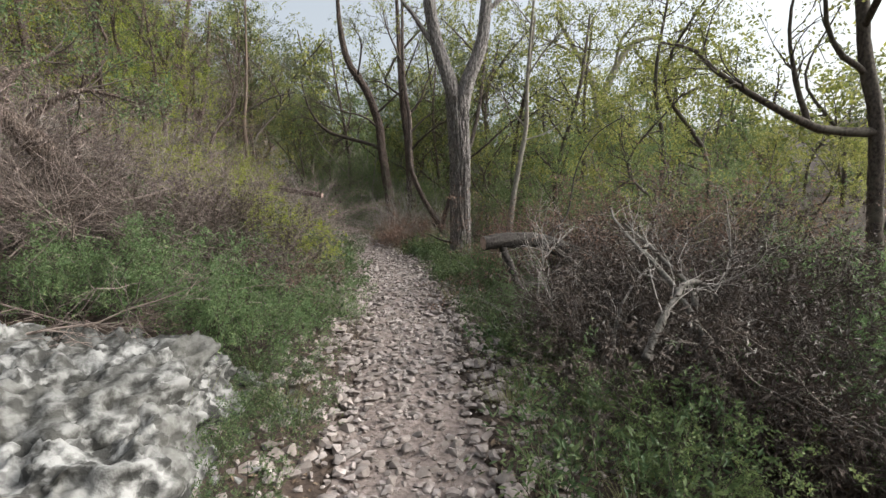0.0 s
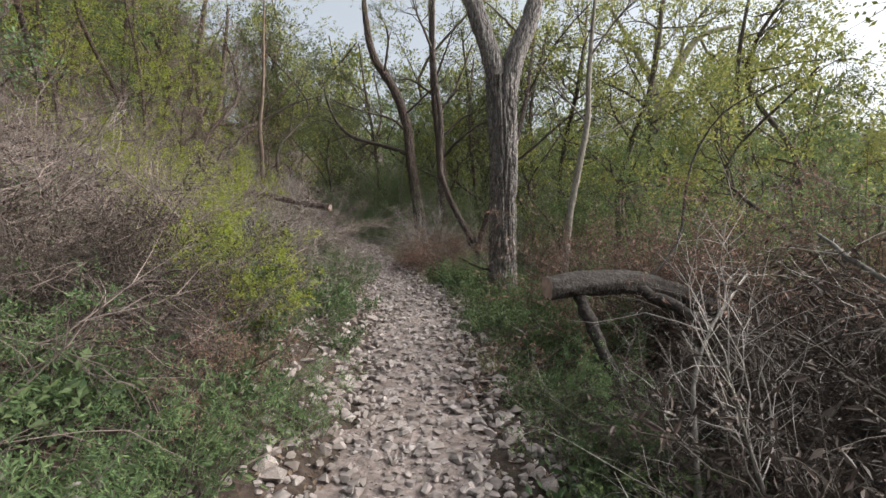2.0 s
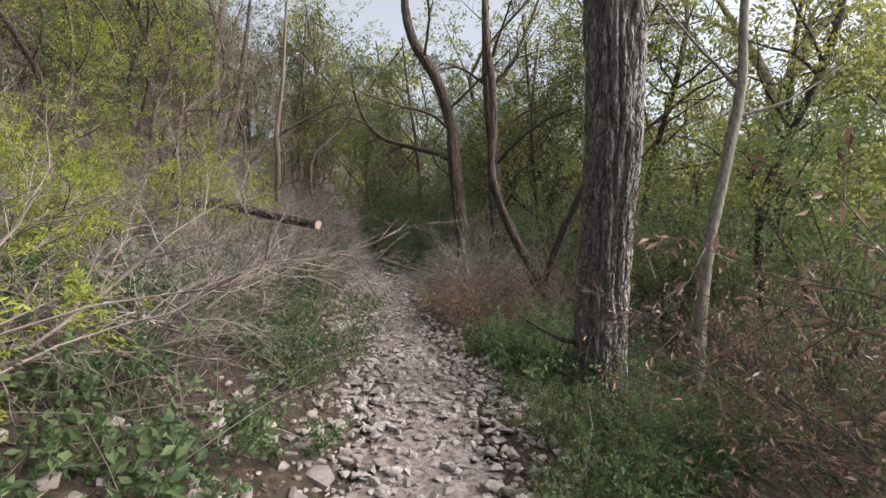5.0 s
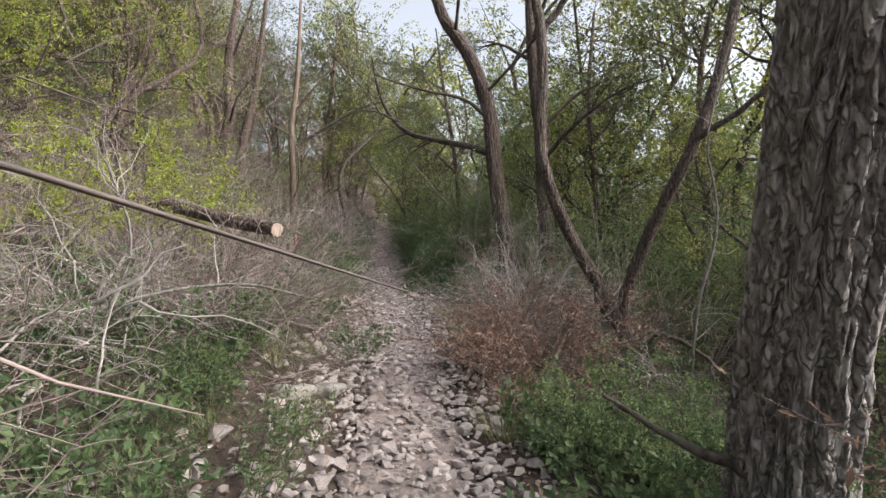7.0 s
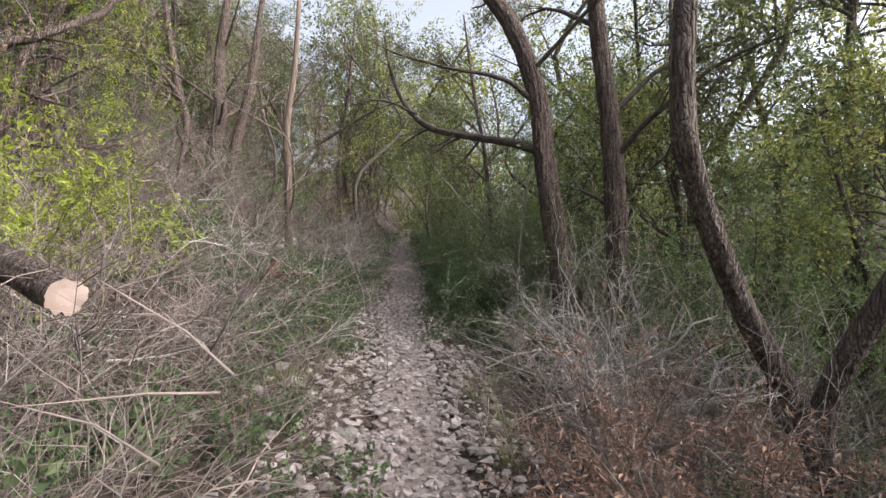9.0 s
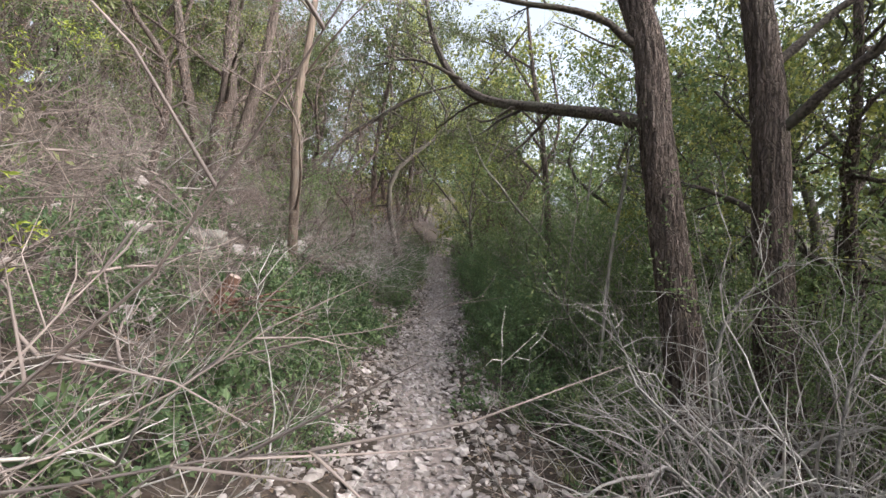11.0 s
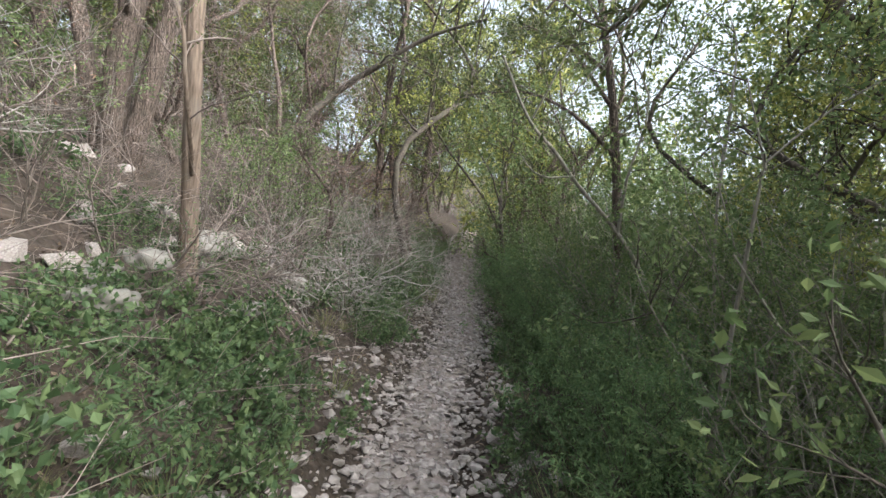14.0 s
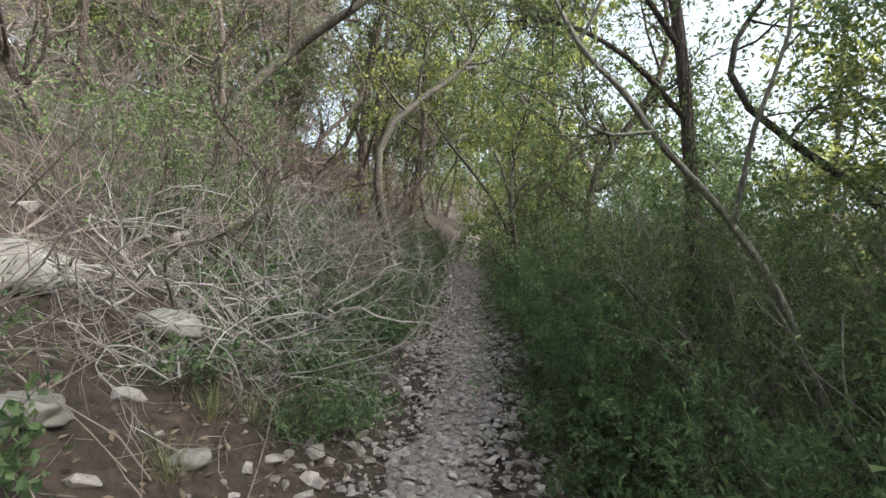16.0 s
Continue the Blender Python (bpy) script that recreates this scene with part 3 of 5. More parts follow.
def simple_tree(name, label, stems, mat, limbs, leaf, twig, sides=18, relief=0.008, **kw):
    """A smaller tree: stems as (points, radii), thin limbs, twigs and leaves."""
    x, y = stems[0][0][0][:2]
    tree = empty(name, pose(x, y, float(land(x, y)) - 0.04))
    tagged(tree, label, "tree")
    t0 = np.array(tree.matrix_basis.translation)
    local = lambda pts: [tuple(np.array(p) - t0) for p in pts]
    for n, (pts, radii) in enumerate(stems):
        part("trunk" if n == 0 else "stem", [rugged_trunk(local(pts), radii, 70, sides, 9, relief, 0.2 if n == 0 else 0, n + x)], mat, tree)
    made = [limb(local(p), a, b, 10, 6) for p, a, b in limbs]
    for p, r in made:
        part("limb", tubes(p, r, 6), mat, tree)
    if made:
        clothe(tree, made, leaf, twig, **kw)
    return tree


g = lambda x, y, d=-0.1: float(land(x, y)) + d
simple_tree("sapling", "slender grey sapling with a slight lean", [([(1.52, 11.28, g(1.52, 11.28)), (1.62, 11.3, 1.3), (1.85, 11.38, 2.5), (2.0, 11.45, 3.3), (2.05, 11.5, 4.4), (2.3, 11.6, 7)], [0.075, 0.06, 0.055, 0.045, 0.02])], M_PALE,
            [([(2.0, 11.45, 3.2), (1.6, 11.5, 3.7), (1.1, 11.6, 4.4)], 0.025, 0.008), ([(2.05, 11.5, 4.4), (2.5, 11.2, 5), (3.0, 11, 5.4)], 0.025, 0.008), ([(2.2, 11.55, 5.5), (1.8, 11.9, 6.2), (1.5, 12.2, 6.8)], 0.02, 0.008),
             ([(1.9, 11.4, 2.9), (2.5, 11.5, 3.1), (3.1, 11.7, 3.5)], 0.02, 0.008)], M_OAKLEAF, M_BRANCH, per1=8, per2=5, per=8, size=0.075)
simple_tree("cedar_sapling", "thin straight cedar stem with tan bark on the bank", [([(-7.2, 18.08, g(-7.2, 18.08)), (-7.17, 18.03, 2.6), (-7.1, 17.92, 3.6), (-7.12, 17.9, 4.6), (-7.0, 18.0, 6), (-6.9, 18.1, 9)], [0.085, 0.075, 0.07, 0.065, 0.05, 0.02])], M_TAN,
            [([(-7.13, 18.0, 2.9), (-6.9, 17.8, 3.1), (-6.72, 17.6, 3.5), (-6.75, 17.5, 4.1), (-7.1, 17.3, 4.8)], 0.022, 0.012), ([(-7.05, 17.95, 5), (-6.4, 17.9, 5.6), (-5.7, 18, 6.2)], 0.02, 0.008), ([(-7, 18, 6), (-7.6, 18.3, 6.6), (-8.2, 18.6, 7)], 0.02, 0.008),
             ([(-7.1, 17.9, 4.4), (-7.9, 17.6, 4.9), (-8.5, 17.3, 5.3)], 0.02, 0.008)], M_CEDARLEAF, M_DEADTWIG, per1=7, len1=(0.4, 1.0), per2=5, len2=(0.2, 0.5), per=5, size=0.05, width=0.35)
simple_tree("cedar_tree", "clump of dark cedar stems with shaggy bark on the slope", [
    ([(-9.7, 18.75, g(-9.7, 18.75)), (-9.75, 18.7, 4.4), (-9.55, 18.7, 5.4), (-9.65, 18.8, 7), (-9.2, 18.9, 10)], [0.2, 0.16, 0.14, 0.11, 0.05]),
    ([(-9.55, 18.8, g(-9.6, 18.8)), (-9.25, 18.9, 4.8), (-8.95, 19.0, 6.2), (-8.7, 19.2, 9)], [0.13, 0.11, 0.09, 0.04]),
    ([(-9.85, 18.7, g(-9.8, 18.7)), (-10.2, 18.5, 4.8), (-10.6, 18.4, 6.4), (-11, 18.3, 9)], [0.12, 0.1, 0.08, 0.04])], M_CEDAR,
    [([(-9.6, 18.7, 5), (-8.9, 18.2, 5.6), (-8.0, 17.8, 6)], 0.04, 0.01), ([(-9.6, 18.7, 5.6), (-10.2, 17.9, 6.2), (-10.6, 17.2, 6.6)], 0.04, 0.01), ([(-9.2, 18.9, 5.2), (-8.6, 19.4, 5.8), (-8, 20, 6.2)], 0.03, 0.01),
     ([(-9.5, 18.8, 7), (-8.8, 18.4, 7.6), (-8.2, 18, 8.2)], 0.035, 0.01), ([(-10.3, 18.5, 5.3), (-11, 18.2, 5.8), (-11.8, 18, 6.2)], 0.03, 0.01)], M_CEDARLEAF, M_DEADTWIG, sides=26, relief=0.02, per1=10, len1=(0.5, 1.3), per2=7, len2=(0.25, 0.6), per=7, size=0.06, width=0.35)
simple_tree("leaning_tree", "thin dark trunk that arches over towards the footpath", [([(-10.75, 21.6, g(-10.75, 21.6)), (-10.4, 21.9, 4.3), (-10.03, 22.16, 4.87), (-9.6, 22.5, 5.5), (-8.7, 22.7, 6.05), (-7.8, 23.0, 6.6), (-6.8, 23.3, 6.9)], [0.09, 0.08, 0.07, 0.06, 0.04, 0.02])], M_BRANCH,
            [([(-9.6, 22.5, 5.5), (-9.3, 22.2, 6.2), (-8.9, 22, 7)], 0.025, 0.008), ([(-8.7, 22.7, 6.05), (-8.2, 22.3, 6.0), (-7.6, 22.0, 5.7)], 0.02, 0.006), ([(-7.8, 23, 6.6), (-7.3, 22.6, 7.3), (-7, 22.4, 8)], 0.02, 0.006), ([(-8.4, 22.8, 6.2), (-7.9, 23.3, 6.0), (-7.2, 23.7, 5.7)], 0.02, 0.006)],
            M_CEDARLEAF, M_DARKTWIG, per1=8, len1=(0.4, 1.1), per2=6, len2=(0.2, 0.6), per=8, size=0.06, width=0.35)
simple_tree("pale_sapling", "slanting pale stem that rises out of the bushes", [([(-3.3, 21.7, g(-3.3, 21.7)), (-3.75, 21.6, 2.2), (-4.1, 21.5, 2.85), (-4.55, 21.25, 3.4), (-4.83, 21.1, 3.8), (-5.15, 21.0, 4.2), (-5.5, 20.9, 5)], [0.03, 0.025, 0.023, 0.02, 0.012])], M_PALE,
            [([(-4.1, 21.5, 2.85), (-4.0, 21.3, 3.5), (-3.8, 21.2, 4.4), (-4.3, 21.1, 5.4)], 0.022, 0.008), ([(-4.6, 21.2, 3.5), (-5.0, 21.0, 3.5), (-5.3, 20.8, 3.9)], 0.015, 0.005), ([(-5.1, 21, 4.2), (-4.7, 20.9, 4.9), (-4.4, 20.8, 5.5)], 0.015, 0.005)],
            M_BUSHLEAF, M_BRANCH, per1=7, len1=(0.4, 1.0), per2=6, len2=(0.2, 0.5), per=9, size=0.06)
for pts in ([(-2.5, 16.9, 0), (-2.45, 16.92, 1.3), (-2.38, 16.95, 2.3), (-2.25, 17, 3.2)], [(-3.1, 20.5, 0), (-3.08, 20.5, 1.8), (-3.1, 20.45, 3.0), (-3.0, 20.4, 4.4)], [(-3.2, 18.6, 0), (-3.12, 18.6, 1.6), (-2.95, 18.55, 3.0)]):
    pts = [(pts[0][0], pts[0][1], g(*pts[0][:2]))] + pts[1:]
    simple_tree("thin_sapling", "thin pale sapling stem among green bushes", [(pts, [0.02, 0.017, 0.014, 0.008])], M_PALE,
                [([pts[2], tuple(v(*pts[2]) + (0.3, 0.1, 0.3)), tuple(v(*pts[2]) + (0.6, 0.1, 0.5))], 0.008, 0.004), ([pts[1], tuple(v(*pts[1]) + (-0.3, -0.1, 0.4)), tuple(v(*pts[1]) + (-0.5, -0.1, 0.8))], 0.008, 0.004), ([pts[2], tuple(v(*pts[-1])), tuple(v(*pts[-1]) + (-0.1, 0, 0.5))], 0.01, 0.004)],
                M_BUSHLEAF, M_BRANCH, sides=8, relief=0.002, per1=5, len1=(0.3, 0.7), per2=4, len2=(0.15, 0.35), per=8, size=0.055)

simple_tree("juniper_tree", "leaning old juniper with dark furrowed bark on the bank", [([(-3.75, 5.35, g(-3.75, 5.35)), (-3.85, 5.15, 1.75), (-4.05, 4.9, 2.2), (-4.5, 4.6, 2.7), (-4.9, 4.4, 3.6)], [0.15, 0.13, 0.12, 0.1, 0.05])], M_CEDAR,
            [([(-4.1, 4.85, 2.3), (-3.8, 4.9, 2.6), (-3.5, 5.1, 2.7), (-3.2, 5.3, 2.6)], 0.04, 0.01), ([(-4.3, 4.7, 2.5), (-4.2, 5.1, 3.0), (-4.0, 5.6, 3.3)], 0.04, 0.01), ([(-4.5, 4.6, 2.7), (-4.2, 4.3, 3.0), (-3.8, 4.2, 3.2)], 0.03, 0.01)],
            M_FEATHER, M_DARKTWIG, sides=30, relief=0.02, per1=9, len1=(0.3, 0.7), per2=7, len2=(0.15, 0.35), per=12, size=0.045, width=0.35)

# oak on the right whose limbs hang over the brush
RIGHT_OAK = simple_tree("oak_tree", "spreading oak with long crooked dark limbs", [
    ([(6.0, 6.6, g(6, 6.6)), (5.9, 6.6, 1.2), (5.85, 6.6, 2.4), (5.7, 6.7, 3.6), (5.6, 6.8, 6), (5.4, 7, 8)], [0.1, 0.09, 0.085, 0.07, 0.04])], M_BRANCH,
    [([(5.85, 6.6, 2.3), (5.1, 6.55, 2.35), (4.4, 6.5, 2.65), (3.7, 6.5, 3.05), (3.3, 6.5, 3.4), (2.9, 6.5, 3.5)], 0.07, 0.014),
     ([(4.9, 6.55, 2.4), (4.75, 6.6, 3.0), (4.7, 6.7, 3.7), (4.9, 6.8, 4.6)], 0.045, 0.012),
     ([(5.8, 6.65, 3.0), (5.2, 6.6, 3.5), (4.9, 6.4, 4.2), (4.4, 6.2, 4.7)], 0.045, 0.012),
     ([(5.7, 6.7, 3.7), (5.0, 5.4, 4.3), (3.6, 4.4, 4.3), (2.2, 3.7, 3.7), (1.5, 3.4, 3.15)], 0.05, 0.012),
     ([(5.6, 6.8, 5.6), (4.8, 7.5, 6.2), (4, 8.2, 6.6)], 0.04, 0.01)], M_OAKLEAF, M_BRANCH, sides=22, relief=0.012, per1=9, len1=(0.4, 1.0), per2=5, len2=(0.2, 0.5), per=7, size=0.06, lo=0.3)

# pale-limbed oak farther off
simple_tree("oak_tree", "large far oak with pale sinuous limbs and yellow-green leaves", [
    ([(6.4, 22.4, g(6.4, 22.4)), (6.5, 22.4, 2.4), (6.9, 22.5, 4.2), (7.3, 22.6, 5.7), (8.0, 22.7, 7.4), (8.9, 22.9, 8.6), (10.2, 23, 9)], [0.26, 0.24, 0.21, 0.18, 0.13, 0.08]),
    ([(7.3, 22.6, 5.6), (7.0, 22.8, 7.0), (6.2, 23, 8.6), (5.4, 23, 10)], [0.18, 0.15, 0.1, 0.06])], M_PALE,
    [([(8.0, 22.7, 7.4), (8.2, 22.4, 8.6), (9.0, 22, 9.6)], 0.09, 0.03), ([(7.2, 22.6, 5.4), (8.4, 22, 6.2), (9.6, 21.6, 6.3)], 0.08, 0.03), ([(6.4, 23, 8.2), (5.2, 22.4, 8.6), (4.1, 22, 8.8)], 0.08, 0.03), ([(6.9, 22.5, 4.3), (5.6, 22.2, 5.2), (4.4, 22, 5.8)], 0.07, 0.02), ([(8.9, 22.9, 8.6), (9.6, 23.4, 8), (10.6, 23.8, 7.6)], 0.07, 0.02)],
    M_OAKLEAF, M_BRANCH, sides=20, relief=0.015, per1=12, len1=(0.9, 2.2), per2=7, len2=(0.5, 1.2), per=12, size=0.13, jitter=0.1)

# cedar to the right of the trail whose dark crown hangs over it
simple_tree("cedar_tree", "tall cedar with a dark drooping crown above the footpath", [
    ([(-4.3, 23.4, g(-4.3, 23.4)), (-4.35, 23.4, 3), (-4.5, 23.3, 5), (-4.8, 23.2, 7), (-5, 23, 9)], [0.085, 0.075, 0.065, 0.05, 0.02])], M_CEDAR,
    [([(-4.4, 23.4, 4.2), (-5.0, 22.8, 4.8), (-5.6, 22.2, 5.0), (-6.0, 21.8, 4.9)], 0.04, 0.01), ([(-4.5, 23.3, 5), (-5.1, 22.6, 5.8), (-5.7, 22.0, 6.0)], 0.04, 0.01), ([(-4.6, 23.3, 5.6), (-5.4, 23.2, 6.3), (-6.2, 23.0, 6.5)], 0.035, 0.01),
     ([(-4.7, 23.2, 6.3), (-5.2, 22.4, 7.1), (-5.5, 21.8, 7.4)], 0.035, 0.01), ([(-4.8, 23.2, 7), (-5.8, 22.8, 7.6), (-6.6, 22.4, 7.8)], 0.03, 0.01)],
    M_CEDARLEAF, M_DARKTWIG, per1=12, len1=(0.3, 0.8), per2=9, len2=(0.15, 0.35), per=14, size=0.06, width=0.35, droop=0.4)

hang = np.array([(1.5, 3.4, 3.15), (1.62, 3.45, 3.2), (1.42, 3.36, 3.1), (1.7, 3.5, 3.25)]) - np.array(RIGHT_OAK.matrix_basis.translation)
hp, hr = shoots(np.repeat(hang, 7, 0), rng.normal(0, 0.35, (28, 3)) - [0, 0, 1.0], rng.uniform(0.2, 0.42, 28), np.full(28, 0.004), 5, 0.15)
part("dead_spray", tubes(hp, hr, 3) + [leaves_on(hp, 26, 0.05, 0.4, 0.8, 0.02, 0.1)], M_DARKTWIG, RIGHT_OAK, "withered dark hanging spray")


# ---------------------------------------------------------------- plants built once and copied
STORE = Matrix.Translation((0, 0, 0))


def plant(name, label, category, group=""):
    ob = empty(name)
    return tagged(ob, label, category, group)


def background_tree(label, leaf, bark, height, crown, n1, n2, per, size, lean=0.1, width=0.5, bare=0.2, twist=0.25, far=False, massed=False, twig=None):
    """A woodland tree: trunk, limbs, twigs, crown."""
    tree = plant("woodland_tree", label, "tree", "trees of the wood")
    a = rng.uniform(0, 6.28)
    top = v(math.cos(a) * lean * height, math.sin(a) * lean * height, height)
    line = smooth_line([(0, 0, -0.3), top * 0.33 + rng.normal(0, 0.08 * height, 3) * (1, 1, 0), top * 0.66 + rng.normal(0, 0.11 * height, 3) * (1, 1, 0), top], 14)
    rad = np.linspace(0.013 * height, 0.004 * height, 14)
    part("trunk", tubes(line, rad, 8), bark, tree)
    p1, r1 = branch_off(line[None], rad[None], n1, (crown * 0.5, crown), 1.4, bare, 0.98, 0.5, 6, twist, 0.05)
    if far or massed:
        tagged(part("limb_mass", tubes(p1, r1, 3), bark, tree), kind="stuff")
    else:
        for i in range(n1):
            part("limb", tubes(p1[i], r1[i], 5), bark, tree)
    p2, r2 = branch_off(p1, r1, n2, (crown * 0.25, crown * 0.6), 1.0, 0.2, 1.0, 0.45, 4, 0.3, 0.03)
    p3, r3 = branch_off(p2, r2, 3, (crown * 0.12, crown * 0.28), 0.9, 0.3, 1.0, 0.5, 3, 0.3, 0.02)
    if not far:
        tagged(part("twig_mass", tubes(p2, r2, 3) + (tubes(p3, np.maximum(r3, 0.003), 3) if twig else []), twig or bark, tree), kind="stuff")
    part("crown", [leaves_on(p3, per, size, width, 0.15, size * 0.6, 0.1)], leaf, tree, smooth=False)
    return tree


def shrub(name, label, leaf, bark, stems, height, spreadness, n1, per, size, width=0.5, group="bushes", up=0.5):
    """A many-stemmed bush."""
    bush = plant(name, label, "bush", group)
    a = rng.uniform(0, 6.28, stems)
    d = np.stack([np.cos(a) * spreadness, np.sin(a) * spreadness, np.full(stems, 1.0)], -1)
    s = np.stack([np.cos(a) * 0.12, np.sin(a) * 0.12, np.full(stems, -0.08)], -1) * height * 0.5
    p1, r1 = shoots(s, d, height * rng.uniform(0.65, 1.1, stems), rng.uniform(0.004, 0.008, stems) * height, 7, 0.16, 0.02)
    p2, r2 = branch_off(p1, r1, n1, (height * 0.2, height * 0.45), 1.0, 0.1, 1.0, 0.5, 4, 0.25, 0.05)
    p3, r3 = branch_off(p2, r2, 4, (height * 0.07, height * 0.2), 0.9, 0.2, 1.0, 0.5, 4, 0.25, 0.03)
    tagged(part("stem_mass", tubes(p1, r1, 4), bark, bush), kind="stuff")
    tagged(part("twig_mass", tubes(p2, r2, 3), bark, bush), kind="stuff")
    part("foliage", [leaves_on(p3, per, size, width, 0.15, size * 0.4, 0.1)], leaf, bush, smooth=False)
    return bush


def herb(name, label, leaf, stems, height, n1, per, size, width=0.55, spreadness=0.6, group="undergrowth"):
    """A low leafy plant."""
    low = plant(name, label, "plant", group)
    a, q = rng.uniform(0, 6.28, stems), np.sqrt(rng.uniform(0, 1, stems)) * height * 0.7
    s = np.stack([np.cos(a) * q, np.sin(a) * q, np.full(stems, -0.05)], -1)
    d = np.stack([np.cos(a) * spreadness, np.sin(a) * spreadness, np.full(stems, 1.0)], -1)
    p1, r1 = shoots(s, d, height * rng.uniform(0.5, 1.1, stems), np.full(stems, 0.004), 5, 0.2)
    p2, r2 = branch_off(p1, r1, n1, (height * 0.15, height * 0.4), 1.0, 0.1, 1.0, 0.6, 4, 0.25, 0.03)
    tagged(part("stem_mass", tubes(p1, r1, 3), M_DARKTWIG, low), kind="stuff")
    part("foliage", [leaves_on(p2, per, size, width, 0.1, size * 0.4, 0.05), leaves_on(p1, per, size, width, 0.1, size * 0.4, 0.2)], leaf, low, smooth=False)
    return low


def brush(name, label, mat, stems, length, n1, n2, flat=0.35, thick=0.008, leaf=None, per=4, size=0.05, group="dead brush", wob=0.2, bow=0.0, single=True):
    """A tangle of dead branches."""
    heap = plant(name, label, "dead branches", group)
    a = rng.uniform(0, 6.28, stems)
    s = np.stack([rng.normal(0, length * 0.2, stems), rng.normal(0, length * 0.2, stems), rng.uniform(-0.05, 0.25, stems)], -1)
    d = np.stack([np.cos(a), np.sin(a), rng.normal(flat, 0.35, stems)], -1)
    p1, r1 = shoots(s, d, length * rng.uniform(0.5, 1.0, stems), thick * rng.uniform(0.6, 1.4, stems), 8, wob * 0.8, bow)
    p2, r2 = branch_off(p1, r1, n1, (length * 0.2, length * 0.5), 0.8, 0.15, 1.0, 0.55, 5, wob, bow, 0.0034)
    p3, r3 = branch_off(p2, r2, n2, (length * 0.08, length * 0.25), 0.8, 0.2, 1.0, 0.55, 3, wob, bow, 0.0024)
    if single:
        for i in range(stems):
            part("branch", tubes(p1[i], r1[i], 5), mat, heap)
    else:
        tagged(part("branch_mass", tubes(p1, r1, 4), mat, heap), kind="stuff")
    tagged(part("twig_mass", tubes(p2, r2, 3) + tubes(p3, r3, 3), mat, heap), kind="stuff")
    if leaf:
        part("dead_foliage", [leaves_on(p3, per, size, 0.3, 0.5, size * 0.4, 0.1)], leaf, heap, smooth=False)
    return heap


def grass_tuft(label, count, height):
    tuft = plant("grass_tuft", label, "grass", "grass tufts")
    a, q = rng.uniform(0, 6.28, count), np.abs(rng.normal(0, 0.07, count))
    s = np.stack([np.cos(a) * q, np.sin(a) * q, np.full(count, -0.03)], -1)
    d = np.stack([np.cos(a) * 0.55, np.sin(a) * 0.55, np.full(count, 1.0)], -1) + rng.normal(0, 0.2, (count, 3))
    p, r = shoots(s, d, height * rng.uniform(0.5, 1.1, count), np.full(count, 0.0035), 5, 0.08, -0.1, 0.1)
    side = unit(np.cross(d, [0, 0, 1.0]))[:, None] * r[:, :, None]
    vv = np.stack([p - side, p + side], 2).reshape(count, -1, 3)
    j = np.arange(4) * 2
    f = (np.arange(count)[:, None, None] * 10 + np.stack([j, j + 1, j + 3, j + 2], -1)[None]).reshape(-1, 4)
    part("blade_mass", [(vv.reshape(-1, 3), f)], M_GRASS, tuft)
    return tuft


used = {}


def put(kind, x, y, scale=1.0, turn=None, dz=0.0, tilt=0.0, label=""):
    """Stand a copy of a plant on the ground; the first one takes the original."""
    turn = rng.uniform(0, 360) if turn is None else turn
    m = pose(x, y, float(land(x, y)) + dz, tilt, 0, turn)
    if kind in used:
        ob = copy_thing(kind, m)
    else:
        ob, used[kind] = kind, True
        ob.matrix_basis = m
    ob.scale = (scale, scale, scale * 1.0)
    if label:
        tagged(ob, label)
    return ob


def beside(y, off):
    """x at a distance off to the right (negative: left) of the trail."""
    return float(trail_x(y)) + off / 0.92


# kinds
T_OAK = [background_tree("slim woodland oak with yellow-green leaves", M_OAKLEAF, M_BRANCH, 8.0, 2.4, 15, 7, 18, 0.088, 0.12) for _ in range(3)]
T_CED = [background_tree("dark green cedar with bare lower limbs", M_CEDARLEAF, M_CEDAR, 7.0, 2.0, 17, 7, 12, 0.105, 0.08, 0.4, 0.15) for _ in range(3)]
T_LOW = [background_tree("low bushy woodland tree in full leaf", leaf, M_BRANCH, 4.2, 1.8, 15, 7, 20, 0.06, 0.1, 0.5, 0.05) for leaf in (M_OAKLEAF, M_BUSHLEAF)]
T_DEAD = [background_tree("half-dead cedar with many grey twigs", M_DEADLEAF, M_CEDAR, 5.5, 1.7, 19, 7, 3, 0.06, 0.1, 0.3, 0.05, massed=True, twig=M_DEADTWIG) for _ in range(2)]
F_OAK = [background_tree("far woodland oak with yellow-green leaves", M_OAKLEAF, M_BRANCH, 8.5, 2.6, 11, 6, 6, 0.27, 0.1, far=True) for _ in range(2)]
F_CED = [background_tree("far dark green cedar", M_CEDARLEAF, M_CEDAR, 7.5, 2.2, 12, 6, 7, 0.24, 0.06, 0.4, 0.08, far=True) for _ in range(2)]
F_LOW = [background_tree("far low tree in full leaf", leaf, M_BRANCH, 4.5, 2.0, 10, 6, 7, 0.22, 0.06, 0.5, 0.0, far=True) for leaf in (M_OAKLEAF, M_BUSHLEAF)]
S_BUSH = [shrub("bush", "dense bush with small green leaves and grey stems", M_BUSHLEAF, M_PALE, 11, 2.3, 0.45, 8, 19, 0.031) for _ in range(3)]
S_BACK = [shrub("bush", "leafy green bush in the thicket", M_BUSHLEAF, M_BRANCH, 8, 2.5, 0.45, 7, 9, 0.068) for _ in range(2)]
